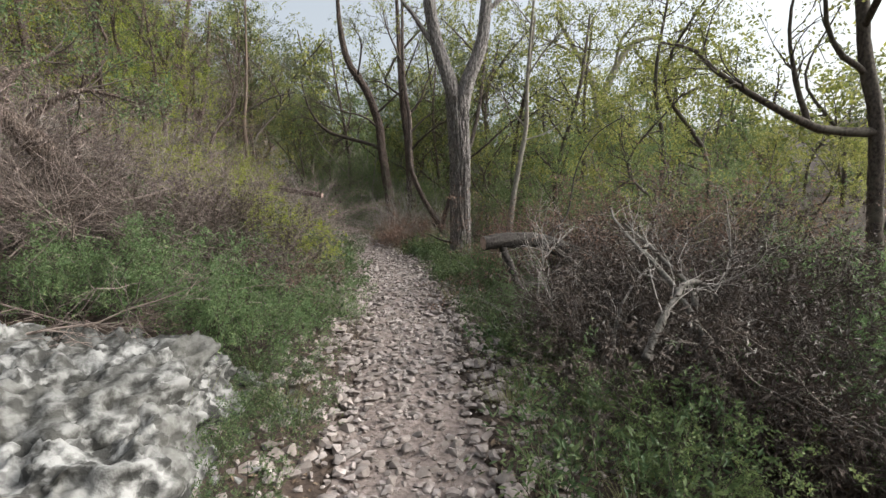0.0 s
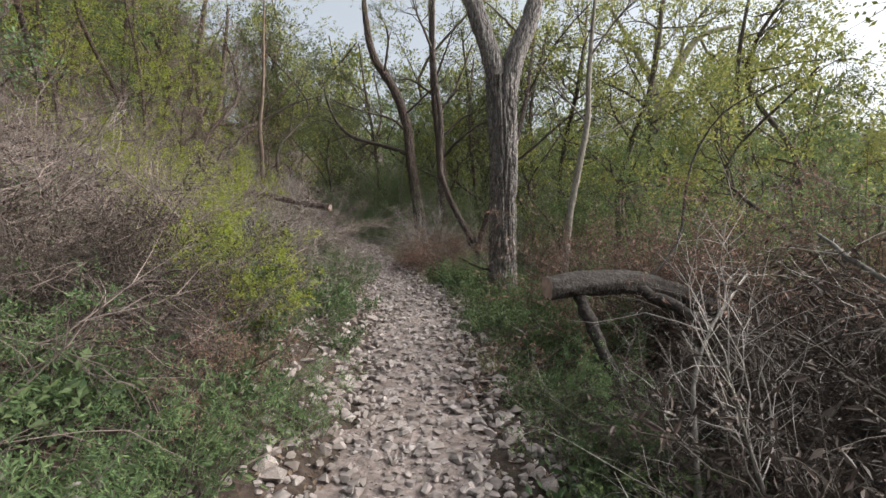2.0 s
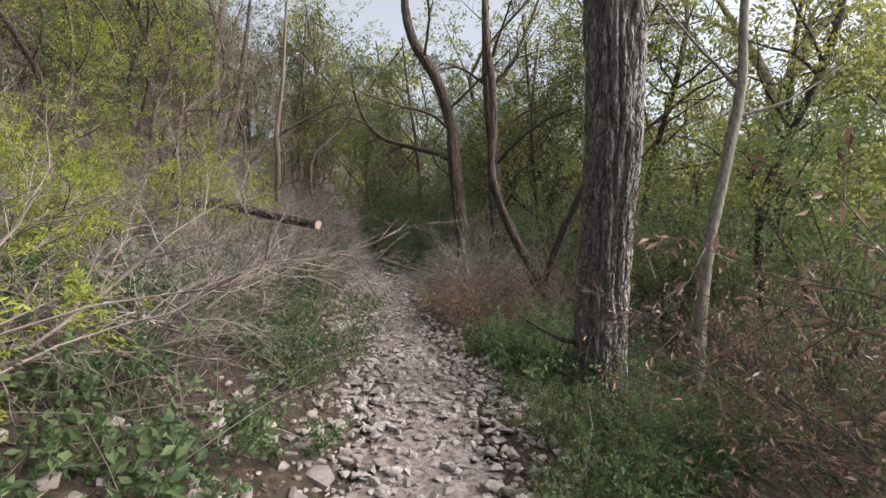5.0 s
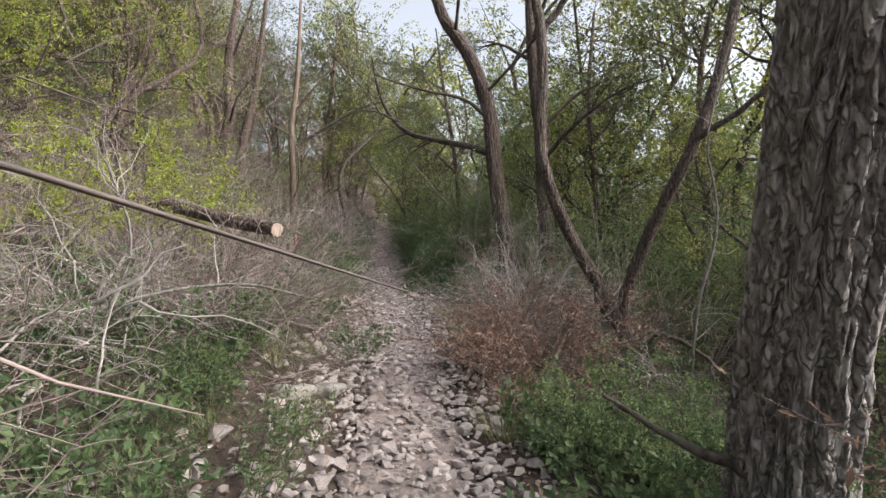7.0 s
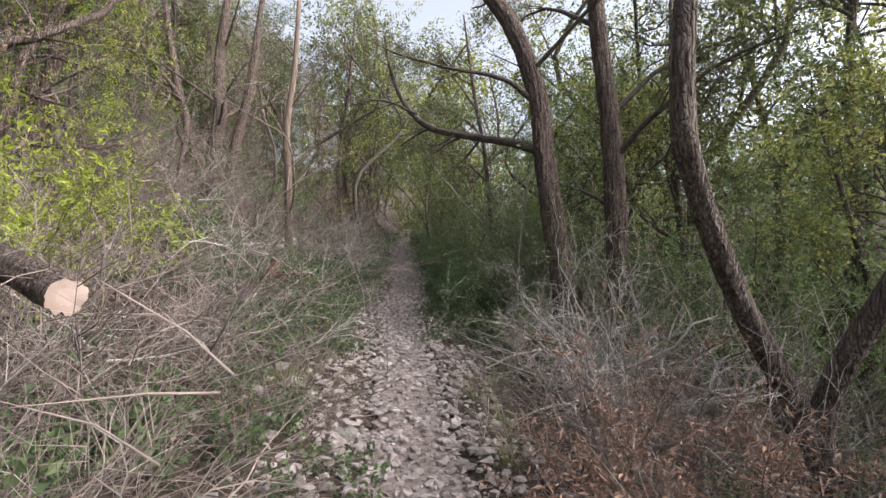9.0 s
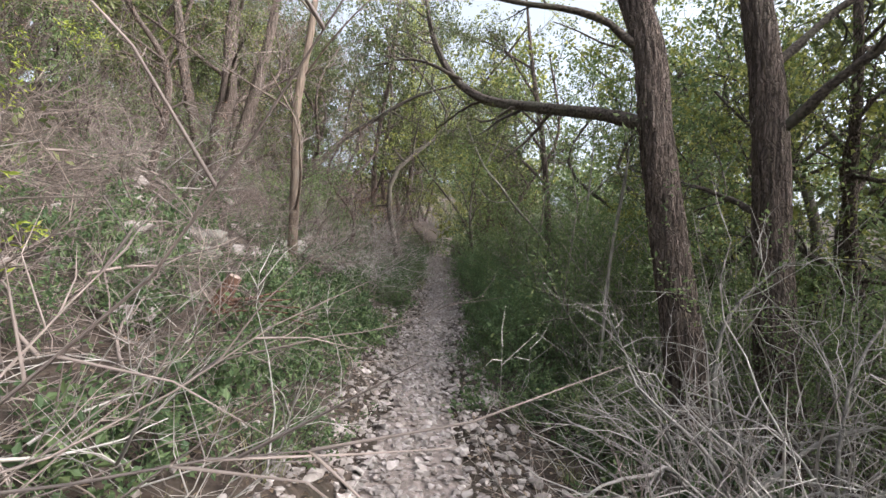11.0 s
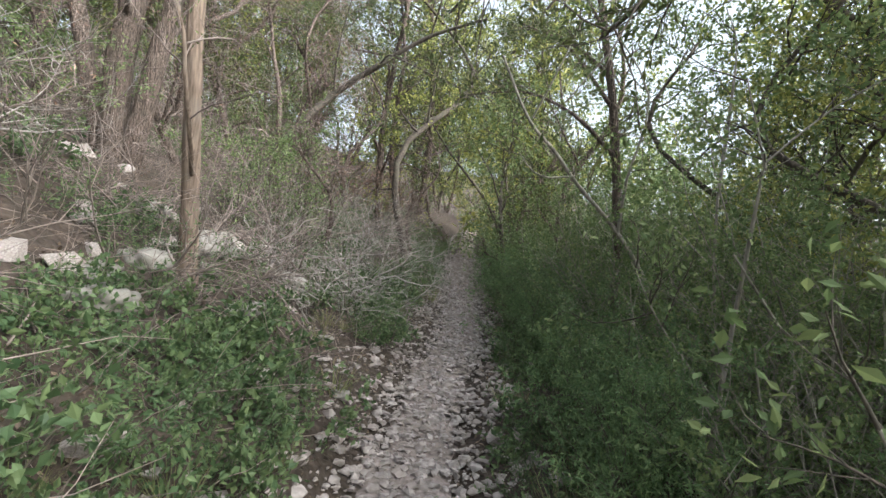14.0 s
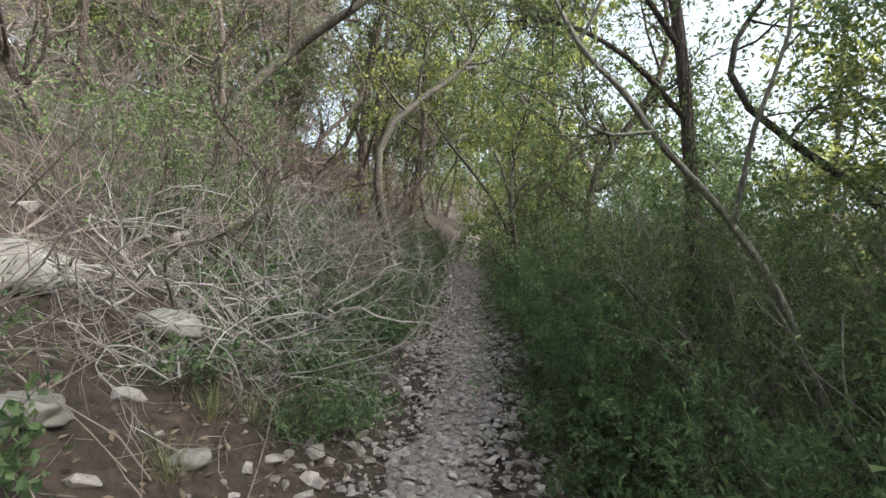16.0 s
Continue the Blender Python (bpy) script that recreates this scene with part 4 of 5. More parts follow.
S_LOWB = [shrub("bush", "low leafy green bush", M_BUSHLEAF, M_BRANCH, 11, 1.1, 0.7, 7, 10, 0.042) for _ in range(2)]
S_JUN = [shrub("juniper_bush", "bright yellow-green juniper bush", M_JUNIPER, M_BRANCH, 14, 0.9, 0.8, 9, 20, 0.033, 0.3) for _ in range(2)]
H_HERB = [herb("leafy_plant", "low leafy green undergrowth plant", M_HERB, 22, 0.42, 5, 5, 0.055) for _ in range(3)]
H_FINE = [herb("feathery_plant", "feathery green undergrowth plant", M_HERB, 24, 0.55, 6, 7, 0.045, 0.3) for _ in range(2)]
B_DEAD = [brush("brush_heap", "tangle of pinkish brown dead branches", M_DEADTWIG, 9, 1.5, 8, 4, 0.4) for _ in range(2)] + [brush("brush_heap", "tangle of pinkish brown dead branches", M_DEADTWIG, 10, 1.5, 9, 5, 0.4, single=False)]
B_GREY = [brush("brush_heap", "tangle of pale weathered dead twigs", M_GREYTWIG, 8, 1.4, 6, 4, 0.5, 0.009, single=k == 0) for k in range(2)]
B_BROWN = [brush("dead_cedar_top", "fallen cedar top with rusty brown needles", M_DARKTWIG, 11, 1.3, 8, 5, 0.45, 0.009, M_DEADLEAF, 11, 0.046) for _ in range(2)]
B_TALL = [brush("dead_cedar_top", "upright heap of rusty brown dead cedar boughs", M_DARKTWIG, 11, 1.9, 8, 5, 1.1, 0.01, M_DEADLEAF, 9, 0.046, single=False) for _ in range(2)]
B_PINK = [brush("brush_heap", "upright thicket of pinkish tan dead twigs", M_DEADTWIG, 11, 1.9, 8, 4, 0.9, 0.007, single=False) for _ in range(2)]
B_WIRE = [brush("brush_heap", "fan of bare pale arching dead branches", M_GREYTWIG, 10, 1.7, 4, 3, 0.8, 0.014, wob=0.3, bow=-0.07) for _ in range(2)]
H_LUSH = [herb("leafy_plant", "lush light green plant with broad leaves", M_HERB, 18, 0.5, 5, 6, 0.058, 0.65) for _ in range(2)]
B_DARK = [brush("brush_heap", "dark tangle of dead twigs with withered needles", M_DARKTWIG, 12, 1.3, 9, 6, 0.6, 0.008, M_DARKDEAD, 8, 0.042, single=False) for _ in range(2)]
S_FEATH = [shrub("juniper_bush", "feathery dark green young juniper", M_FEATHER, M_DARKTWIG, 15, 0.95, 0.6, 9, 12, 0.036, 0.28) for _ in range(2)]
D_DEAD = [background_tree("leafless grey cedar thick with dead twigs", M_DARKDEAD, M_CEDAR, 5.5, 1.7, 19, 7, 3, 0.06, 0.12, 0.3, 0.05, massed=True, twig=M_DEADTWIG) for _ in range(2)]
D_CED = [background_tree("dark green cedar on the slope", M_CEDARLEAF, M_CEDAR, 7.5, 2.1, 20, 8, 12, 0.1, 0.1, 0.4, 0.1, massed=True) for _ in range(2)]
D_JUN = [background_tree("yellow-green juniper tree among dead brush", M_JUNIPER, M_CEDAR, 4.2, 1.3, 20, 8, 24, 0.042, 0.1, 0.3, 0.15, massed=True)]
D_OAK = [background_tree("woodland oak with yellow-green leaves on the slope", M_OAKLEAF, M_BRANCH, 8.0, 2.3, 16, 7, 10, 0.11, 0.12, massed=True) for _ in range(2)]
G_TUFT = [grass_tuft("tuft of green and straw coloured grass", 70, 0.4) for _ in range(2)]


def clear_of(x, y, gap):
    return abs(x - float(trail_x(y))) * 0.92 > gap


def pick(pool):
    return pool[int(rng.integers(len(pool)))]


# woods: left slope, right flat, and beyond
taken = [(0.5, 9.6), (0.2, 13.7), (-1.7, 16.8), (-1.05, 17.1), (1.5, 11.3), (-7.2, 18.1), (-9.7, 18.7), (6, 6.6), (6.4, 22.4)]
for ring in range(150):
    for _ in range(25):
        far = 8 + 36 * rng.uniform(0, 1) ** 1.2
        a = radians(rng.uniform(-66, 78) + 12)
        x, y = -1.5 - math.sin(a) * far, 5 + math.cos(a) * far
        left = x < trail_x(y)
        gap = (4.4 if left else 4.6) if y < 27 else 1.5
        if clear_of(x, y, gap) and all((x - p) ** 2 + (y - q) ** 2 > 2.4 for p, q in taken):
            break
    else:
        continue
    taken.append((x, y))
    u = rng.uniform()
    near = far < 19 or math.hypot(x + 4.5, y - 17.5) < 13
    if left:
        pool = (T_CED if near else F_CED) if u < 0.4 else (T_OAK if near else F_OAK) if u < 0.55 else T_DEAD if u < 0.7 and near else (T_LOW if near else F_LOW)
    else:
        low = near and y < 16
        pool = T_LOW if low else (T_OAK if near else F_OAK) if u < 0.3 else (T_LOW if near else F_LOW) if u < 0.85 else (T_CED if near else F_CED)
    put(pick(pool), x, y, rng.uniform(0.6, 0.95) if not left and low else rng.uniform(0.7, 1.15))
# wood behind and around the walker: unseen trees, added to block low sky light
for k in range(32):
    a = radians(rng.uniform(80, 275))
    far = 6.5 + 13 * rng.uniform() ** 1.2
    x, y = math.sin(a) * far, 0.5 + math.cos(a) * far
    if x > 2.0 and y > -6:
        continue
    if clear_of(x, y, 2.0) and (y < 0.2 or abs(x) > 1.15 * y + 3):
        put(pick((F_OAK, F_CED, D_OAK)[k % 3]), x, y, rng.uniform(0.85, 1.2))
# the slope above the bank, thick with cedars and dead wood
for y in np.arange(6, 36, 1.5):
    for off in (6.4, 8.4, 10.6, 13.0):
        yy = y + rng.uniform(-0.6, 0.6)
        x = beside(yy, -off - rng.uniform(-0.8, 0.8))
        if yy < 11 and off < 8:
            continue
        u = rng.uniform()
        put(pick(D_DEAD if u < 0.3 else D_CED if u < 0.75 else D_OAK), x, yy, rng.uniform(0.6, 0.95) if off < 7 else rng.uniform(0.75, 1.15))
# tall trees that arch above the trail
for x, y, s, k in ((1.6, 17.2, 1.0, T_CED[0]), (3.0, 19.6, 1.1, T_OAK[0]), (0.6, 20.6, 1.1, T_OAK[1]), (4.2, 16.6, 0.95, T_OAK[2]), (2.2, 23.2, 1.2, T_CED[1]), (-0.4, 23.0, 1.2, T_OAK[0]), (0.4, 18.6, 0.95, T_CED[2]), (3.4, 13.8, 0.85, T_OAK[1]), (-10.9, 26.2, 1.25, T_CED[0]), (-11.3, 28.8, 1.35, T_CED[1]), (-12.8, 30.2, 1.35, T_OAK[1]), (-8.2, 32, 1.4, T_CED[0])):
    put(k, x, y, s)
for x, y, s in ((-1.4, 19.6, 0.95), (-0.8, 21.2, 1.05), (-2.3, 22.6, 1.05), (0.3, 19.5, 1.0), (-1.0, 24.0, 1.1)):
    put(pick(T_LOW), x, y, s)
for yy, off, s in ((21.2, 4.4, 1.25), (22.8, 4.8, 1.3), (24.6, 4.4, 1.3), (23.4, 6.6, 1.4)):
    put(T_LOW[1], beside(yy, off), yy, s)
# trees whose crowns close over the trail farther on
for x, y, s, k in ((-9.2, 25.0, 0.9, 0), (-5.6, 26.2, 1.0, 1), (-10.6, 27.0, 1.0, 2), (-7.2, 30.0, 1.1, 0), (-12.4, 30.6, 1.0, 1), (-9.4, 33.4, 1.1, 2), (-14.2, 35.0, 1.1, 0), (-11.0, 38.0, 1.2, 1), (-16.0, 39.0, 1.1, 2), (-13.2, 43, 1.2, 0), (-17.6, 49, 1.3, 1), (-21, 50, 1.3, 2), (-15, 50, 1.3, 0)):
    put(T_CED[k] if k else T_OAK[k], x, y, s)
for x, y, s in ((-6.2, 10.9, 0.9), (-6.9, 13.2, 1.0), (-5.6, 8.4, 0.75), (-6.5, 7.2, 1.0), (-7.6, 9.4, 1.1)):
    put(D_JUN[0], x, y, s)
# half-dead cedars on the left slope
for x, y, s in ((-5.6, 12.6, 0.75), (-6.4, 10.4, 0.8), (-5.4, 8.0, 0.7), (-6.6, 7.0, 0.8), (-4.6, 6.4, 0.55), (-7.6, 12.4, 0.9), (-8.4, 14.6, 0.9), (-8.6, 16.6, 0.8), (-10.8, 20.4, 0.9), (-11.4, 22.8, 0.95), (-10.6, 24.6, 0.8), (-9.4, 25.6, 0.6), (-12.2, 24.6, 1.0), (-8.2, 20.8, 0.5)):
    put(pick(T_DEAD), x, y, s)
# thick growth where the trail runs into the shade
for x, y, k in ((-7.4, 27, 1), (-7.6, 29, 0), (-11.4, 28.5, 0), (-9.2, 31, 1), (-13.4, 32.5, 1), (-10.4, 34, 0), (-14.6, 36.5, 0), (-11.8, 37.5, 1), (-16.5, 40, 1), (-14.2, 41, 0), (-19.0, 43, 1), (-16.5, 44.5, 0), (-18, 47.5, 1), (-20.5, 47, 0)):
    put(T_LOW[k], x, y, rng.uniform(0.9, 1.2))

# bushes along the right-hand side, thick beyond the cedars
for y in np.arange(14.2, 30, 0.75):
    for off in (1.25, 2.2, 3.3, 4.8, 6.5):
        o2 = off + rng.uniform(-0.25, 0.35)
        yy = y + rng.uniform(-0.35, 0.35)
        x = beside(yy, o2)
        if (y < 17.3 and off < 3) or math.hypot(x + 1.72, yy - 16.78) < 0.5 or (off > 6 and yy > 20):
            continue
        front = off < 4 and yy < 25
        low_one = 2 < off < 3 and yy < 21.5
        put(pick(S_FEATH if off < 2 else S_BUSH if front else S_BACK), x, yy, rng.uniform(1.0, 1.4) if off < 2 else rng.uniform(0.82, 0.98) if low_one else (rng.uniform(0.95, 1.45) if yy > 18.6 else rng.uniform(0.7, 1.05)) if front else rng.uniform(0.8, 1.15))
for y in np.arange(8.0, 15, 1.0):
    for off in (2.9, 4.4, 6.2) if y < 11 else (4.8, 6.6):
        yy = y + rng.uniform(-0.3, 0.3)
        x = beside(yy, off + rng.uniform(-0.3, 0.3))
        put(pick(S_BUSH if off < 3 else S_BACK), x, yy, rng.uniform(0.45, 0.7) if off < 3 else rng.uniform(0.7, 1.0))
for y in np.arange(1.0, 8, 1.0):
    for off in (4.6, 6.2):
        yy = y + rng.uniform(-0.3, 0.3)
        put(pick(S_BACK), beside(yy, off + rng.uniform(-0.3, 0.3)), yy, rng.uniform(0.4, 0.65))
# low green on both sides
for y in np.arange(1.6, 30, 0.45):
    for side in (-1, 1):
        for off, chance in ((0.85, 0.8), (1.35, 0.85), (2.0, 0.75), (2.9, 0.6)):
            if rng.uniform() > chance:
                continue
            yy = y + rng.uniform(-0.2, 0.2)
            if side < 0 and 8.5 < yy < 13.5 and rng.uniform() < 0.55:
                continue
            if side > 0 and 11.3 < yy < 16 and (off < 1.5 or rng.uniform() < 0.6):
                continue
            if side > 0 and 1.6 < yy < 6.8 and off > 1.2:
                continue
            if side < 0 and 18.0 < yy < 19.4 and 0.7 < off < 2.6:
                continue
            if side < 0 and yy < 3.4 and off < 2.4:
                continue
            put(pick(H_HERB + H_FINE), beside(yy, side * (off + rng.uniform(-0.1, 0.25))), yy, rng.uniform(0.6, 1.15))
for y in np.arange(1.5, 30, 0.4):
    for side in (-1, 1):
        if rng.uniform() < 0.7:
            yy = y + rng.uniform(-0.2, 0.2)
            put(pick(G_TUFT), beside(yy, side * rng.uniform(0.6, 1.2)), yy, rng.uniform(0.5, 1.0))
# green and grey growth higher on the left slope
for y in np.arange(4, 30, 1.15):
    for off in (5.6, 7.2, 9.0):
        yy = y + rng.uniform(-0.5, 0.5)
        u = rng.uniform()
        put(pick(S_BACK if u < 0.42 else B_DEAD if u < 0.9 else S_LOWB), beside(yy, -off - rng.uniform(-0.6, 0.6)), yy, rng.uniform(0.45, 0.75) if u < 0.42 else rng.uniform(1.0, 1.6))
# green among the brush
for y in np.arange(6, 26, 0.8):
    for off in (2.6, 3.8, 5.0):
        if rng.uniform() < (0.25 if 13.6 < y < 19 else 0.6):
            yy = y + rng.uniform(-0.4, 0.4)
            put(pick(H_FINE + H_HERB), beside(yy, -off - rng.uniform(-0.5, 0.5)), yy, rng.uniform(0.7, 1.2))
# dead brush over the left bank
for y in np.arange(3.4, 26, 0.8):
    for off in (1.9, 2.8, 3.8, 5.2):
        if rng.uniform() < (0.65 if y < 14.5 else 0.4):
            yy = y + rng.uniform(-0.3, 0.3)
            put(pick(B_DEAD + B_DEAD[:2] + B_GREY[:1]), beside(yy, -off - rng.uniform(-0.3, 0.4)), yy, rng.uniform(0.7, 1.15))

# single plants that stand out
for y in np.arange(5.0, 13.5, 0.9):
    for off in (2.4, 3.7, 5.2):
        yy = y + rng.uniform(-0.4, 0.4)
        if off < 5 and yy > 7.5:
            continue
        put(pick(B_PINK), beside(yy, -off - rng.uniform(-0.4, 0.4)), yy, rng.uniform(0.45, 0.7) if off < 3 else rng.uniform(0.7, 1.05))
for x, y, s in ((1.7, 3.3, 0.85), (2.1, 3.2, 1.1), (2.5, 4.0, 1.25), (2.0, 4.2, 1.1), (2.4, 4.8, 1.25), (3.0, 4.9, 1.3), (3.5, 4.2, 1.2), (3.0, 3.5, 1.1), (3.8, 5.2, 1.2), (2.3, 5.5, 1.1), (3.0, 5.9, 1.2), (1.7, 2.6, 0.6), (2.5, 2.6, 0.8),
                (2.2, 3.6, 1.0), (2.7, 4.4, 1.2), (2.2, 4.5, 1.1), (2.8, 5.3, 1.2), (3.4, 4.8, 1.2), (1.9, 3.7, 0.9), (2.5, 3.3, 1.0), (1.8, 4.9, 0.8), (3.3, 5.6, 1.2), (1.5, 3.9, 0.7), (1.6, 4.6, 0.7), (1.4, 5.3, 0.55), (1.9, 5.2, 0.75), (1.0, 5.5, 0.4), (1.9, 6.6, 0.9), (2.6, 6.9, 1.0)):
    put(pick(B_DARK), x, y, s)
for x, y, s in ((-4.1, 11.4, 0.85), (-2.95, 11.2, 0.6), (-4.9, 11.6, 0.9), (-3.7, 11.0, 0.7), (-3.0, 10.8, 0.5)):
    put(pick(B_PINK), x, y, s)
for x, y, s in ((-3.3, 10.8, 0.8), (-3.7, 11.5, 0.9), (-2.9, 11.7, 0.7), (-4.4, 11.0, 1.0), (-4.2, 12.2, 1.0), (-3.2, 12.4, 0.7), (-5.0, 11.8, 1.0), (-3.0, 10.3, 0.55)):
    put(pick(B_DEAD), x, y, s)
for x, y, s in ((-1.5, 15.4, 1.1), (-1.2, 15.8, 1.2), (-1.75, 15.7, 0.8), (-3.0, 9.4, 0.6), (-3.4, 10.0, 0.7), (-2.9, 8.6, 0.55), (-3.6, 9.0, 0.7), (-3.8, 10.6, 0.8), (-1.2, 14.6, 1.0), (-0.9, 15.2, 1.15), (-1.35, 15.5, 0.95), (-0.4, 14.9, 1.1), (-1.1, 14.0, 0.9), (-1.5, 14.9, 0.7), (1.5, 4.4, 0.75), (1.9, 5.0, 0.8), (-7.6, 19.4, 0.7), (-7.4, 20.6, 0.8), (-8.0, 21.6, 0.9)):
    put(pick(B_WIRE), x, y, s)
for x, y, s in ((-0.9, 13.1, 0.75), (-1.3, 13.7, 0.75), (-0.5, 13.9, 0.8), (-1.6, 14.3, 0.7), (-0.2, 14.4, 0.9), (-1.9, 15.4, 0.7), (-1.0, 12.6, 0.65), (1.0, 13.6, 0.9)):
    put(pick(B_DEAD), x, y, s)
for x, y, s in ((-5.4, 16.9, 0.9), (-5.8, 17.3, 0.95), (-5.5, 17.7, 0.85), (-6.0, 16.5, 0.8), (-6.2, 17.6, 0.8), (-5.9, 17.0, 0.8), (-6.6, 17.3, 0.8), (-5.0, 15.9, 0.7), (-4.5, 14.6, 0.75), (-4.6, 15.5, 0.6), (-5.2, 14.3, 0.7), (-4.2, 13.9, 0.6), (-4.0, 13.4, 0.6), (-7.0, 20.2, 0.9), (-7.3, 21.2, 0.9), (-2.5, 9.9, 0.6), (-2.7, 10.2, 0.5), (-0.5, 10.9, 0.7), (-0.3, 10.5, 0.75), (0.0, 10.9, 0.7), (-0.1, 10.1, 0.6), (-3.7, 12.8, 0.5), (-3.9, 14.6, 0.5), (-1.3, 6.5, 0.5), (-1.6, 7.3, 0.55), (-1.5, 8.1, 0.5), (-1.9, 8.8, 0.5)):
    put(pick(H_LUSH), x, y, s)
for x, y, s in ((-9.2, 20.6, 0.7), (-8.7, 19.6, 0.6), (-9.6, 21.8, 0.8), (-8.3, 20.6, 0.5), (-9.0, 17.6, 0.6)):
    put(pick(S_BACK), x, y, s)
for x, y, s in ((-2.95, 11.0, 0.7), (-3.2, 11.9, 0.8), (-2.7, 12.4, 0.7), (-3.6, 12.3, 0.8), (-2.6, 11.5, 0.6), (-3.3, 9.9, 0.7), (-7.0, 19.3, 0.7), (-7.5, 20.2, 0.8), (-6.6, 20.4, 0.8), (-6.5, 19.9, 0.6)):
    put(pick(H_LUSH + H_FINE), x, y, s)
put(S_JUN[0], -2.15, 6.1, 0.95)
put(S_JUN[1], -1.75, 5.75, 0.6)
put(S_JUN[0], -2.6, 6.9, 0.9)
put(S_JUN[1], -3.7, 8.2, 1.0, label="tall yellow-green juniper among dead brush")
put(S_JUN[0], -5.4, 12.2, 1.7, label="tall yellow-green juniper among dead brush")
put(S_JUN[1], -4.6, 10.4, 1.2, label="tall yellow-green juniper among dead brush")
put(S_JUN[1], -5.4, 9.4, 1.4, label="tall yellow-green juniper among dead brush")
for x, y, s in ((-1.35, 3.3, 0.75), (-1.75, 3.5, 0.85), (-2.3, 3.6, 0.8), (-1.2, 4.1, 0.6), (-2.7, 3.4, 0.7), (-0.95, 5.0, 0.5), (-1.9, 4.1, 0.7),
                (2.7, 3.0, 1.1), (3.2, 3.7, 1.25), (3.0, 4.4, 1.3), (3.8, 4.6, 1.4), (2.3, 2.5, 0.7), (0.9, 5.0, 0.55), (0.75, 5.7, 0.6), (0.95, 6.6, 0.7), (1.0, 7.6, 0.7), (0.7, 8.6, 0.6), (1.4, 7.2, 0.8)):
    put(pick(S_FEATH), x, y, s)
for x, y, s in ((-3.0, 4.4, 0.9), (-3.4, 4.0, 1.0), (-3.7, 4.6, 1.0), (-4.2, 4.3, 1.1), (-3.2, 5.0, 0.9), (-2.6, 5.2, 0.7), (-4.4, 5.3, 1.0), (-3.9, 3.5, 0.9)):
    put(B_DEAD[2], x, y, s)
    put(pick(B_DARK), x + 0.2, y + 0.15, s * 0.6)
for x, y, s in ((-0.35, 11.0, 0.55), (-0.05, 10.7, 0.5), (0.6, 9.3, 0.5), (0.1, 9.0, 0.45), (0.3, 8.2, 0.45), (1.1, 9.0, 0.6), (-2.55, 9.95, 0.35), (0.8, 3.0, 0.5), (1.0, 2.4, 0.45), (0.75, 4.1, 0.45), (1.15, 2.7, 0.4), (0.65, 7.4, 0.5), (1.6, 8.2, 0.7), (-2.1, 16.4, 0.75), (-2.4, 16.7, 0.6), (3.2, 3.1, 0.7), (1.3, 2.2, 0.5)):
    put(S_LOWB[int(rng.integers(2))], x, y, s)
for x, y, s in ((-1.9, 15.6, 0.8), (-2.25, 16.1, 0.8), (-2.4, 16.7, 0.8), (-2.0, 15.1, 0.7), (-1.6, 15.9, 0.9), (-1.75, 16.25, 0.9), (-2.7, 17.2, 0.8), (-2.9, 17.8, 0.6)):
    put(pick(H_LUSH), x, y, s)
for n in range(16):
    put(pick(H_FINE), beside(1.6 + n * 0.12, -rng.uniform(0.62, 1.0)), 1.6 + n * 0.12, rng.uniform(0.3, 0.5))
for x, y, s in ((-1.8, 4.9, 0.6), (-2.3, 5.3, 0.75), (-2.7, 4.8, 0.7), (-1.9, 5.6, 0.55), (-2.8, 5.8, 0.7)):
    put(pick(B_DARK), x, y, s)
    put(B_DEAD[2], x - 0.15, y + 0.2, s)
put(B_BROWN[1], -1.45, 4.85, 0.5, label="small heap of rusty red dead cedar needles")
put(B_TALL[0], -10.9, 24.9, 1.0, label="dead cedar with rusty orange needles on the slope")
put(B_TALL[1], -10.4, 26.0, 0.9, label="dead cedar with rusty orange needles on the slope")
put(B_BROWN[0], -0.95, 12.0, 0.75, label="rusty brown dead bush at the edge of the footpath")
put(B_BROWN[1], -0.75, 12.4, 0.9, label="rusty brown dead bush at the edge of the footpath")
put(B_BROWN[0], -1.05, 12.9, 0.7)
for x, y, s in ((1.55, 6.9, 0.95), (2.3, 7.3, 1.1), (3.0, 7.0, 1.15), (2.1, 8.1, 1.0), (3.5, 7.7, 1.2), (2.8, 6.1, 0.9), (3.5, 5.8, 1.0), (1.7, 8.6, 0.8), (4.2, 6.8, 1.2)):
    put(pick(B_TALL), x, y, s)
for x, y, s in ((2.0, 6.6, 1.1), (2.7, 6.2, 1.3), (2.4, 7.3, 1.2), (3.2, 7.0, 1.3)):
    put(B_BROWN[int(rng.integers(2))], x, y, s)
for x, y, s in ((1.35, 4.7, 0.75), (1.7, 4.1, 0.8), (1.3, 5.4, 0.7), (2.6, 5.6, 1.2), (2.2, 4.6, 1.0), (-0.7, 13.4, 0.9), (-1.0, 14.2, 0.9), (-1.5, 15.3, 1.0), (-1.2, 15.8, 1.1), (-0.9, 15.2, 1.0), (-0.5, 14.8, 1.0), (-3.6, 10.6, 0.8), (-3.0, 9.8, 0.6), (-4.0, 12.2, 0.9), (-4.1, 13.2, 0.7), (-6.75, 19.45, 0.6), (-7.0, 20.3, 0.8), (-6.9, 19.2, 0.8), (-7.1, 19.8, 0.9), (-7.6, 20.2, 0.9), (-8.6, 22.6, 1.1), (-9.2, 23.8, 1.2)):
    put(B_GREY[int(rng.integers(2))], x, y, s)
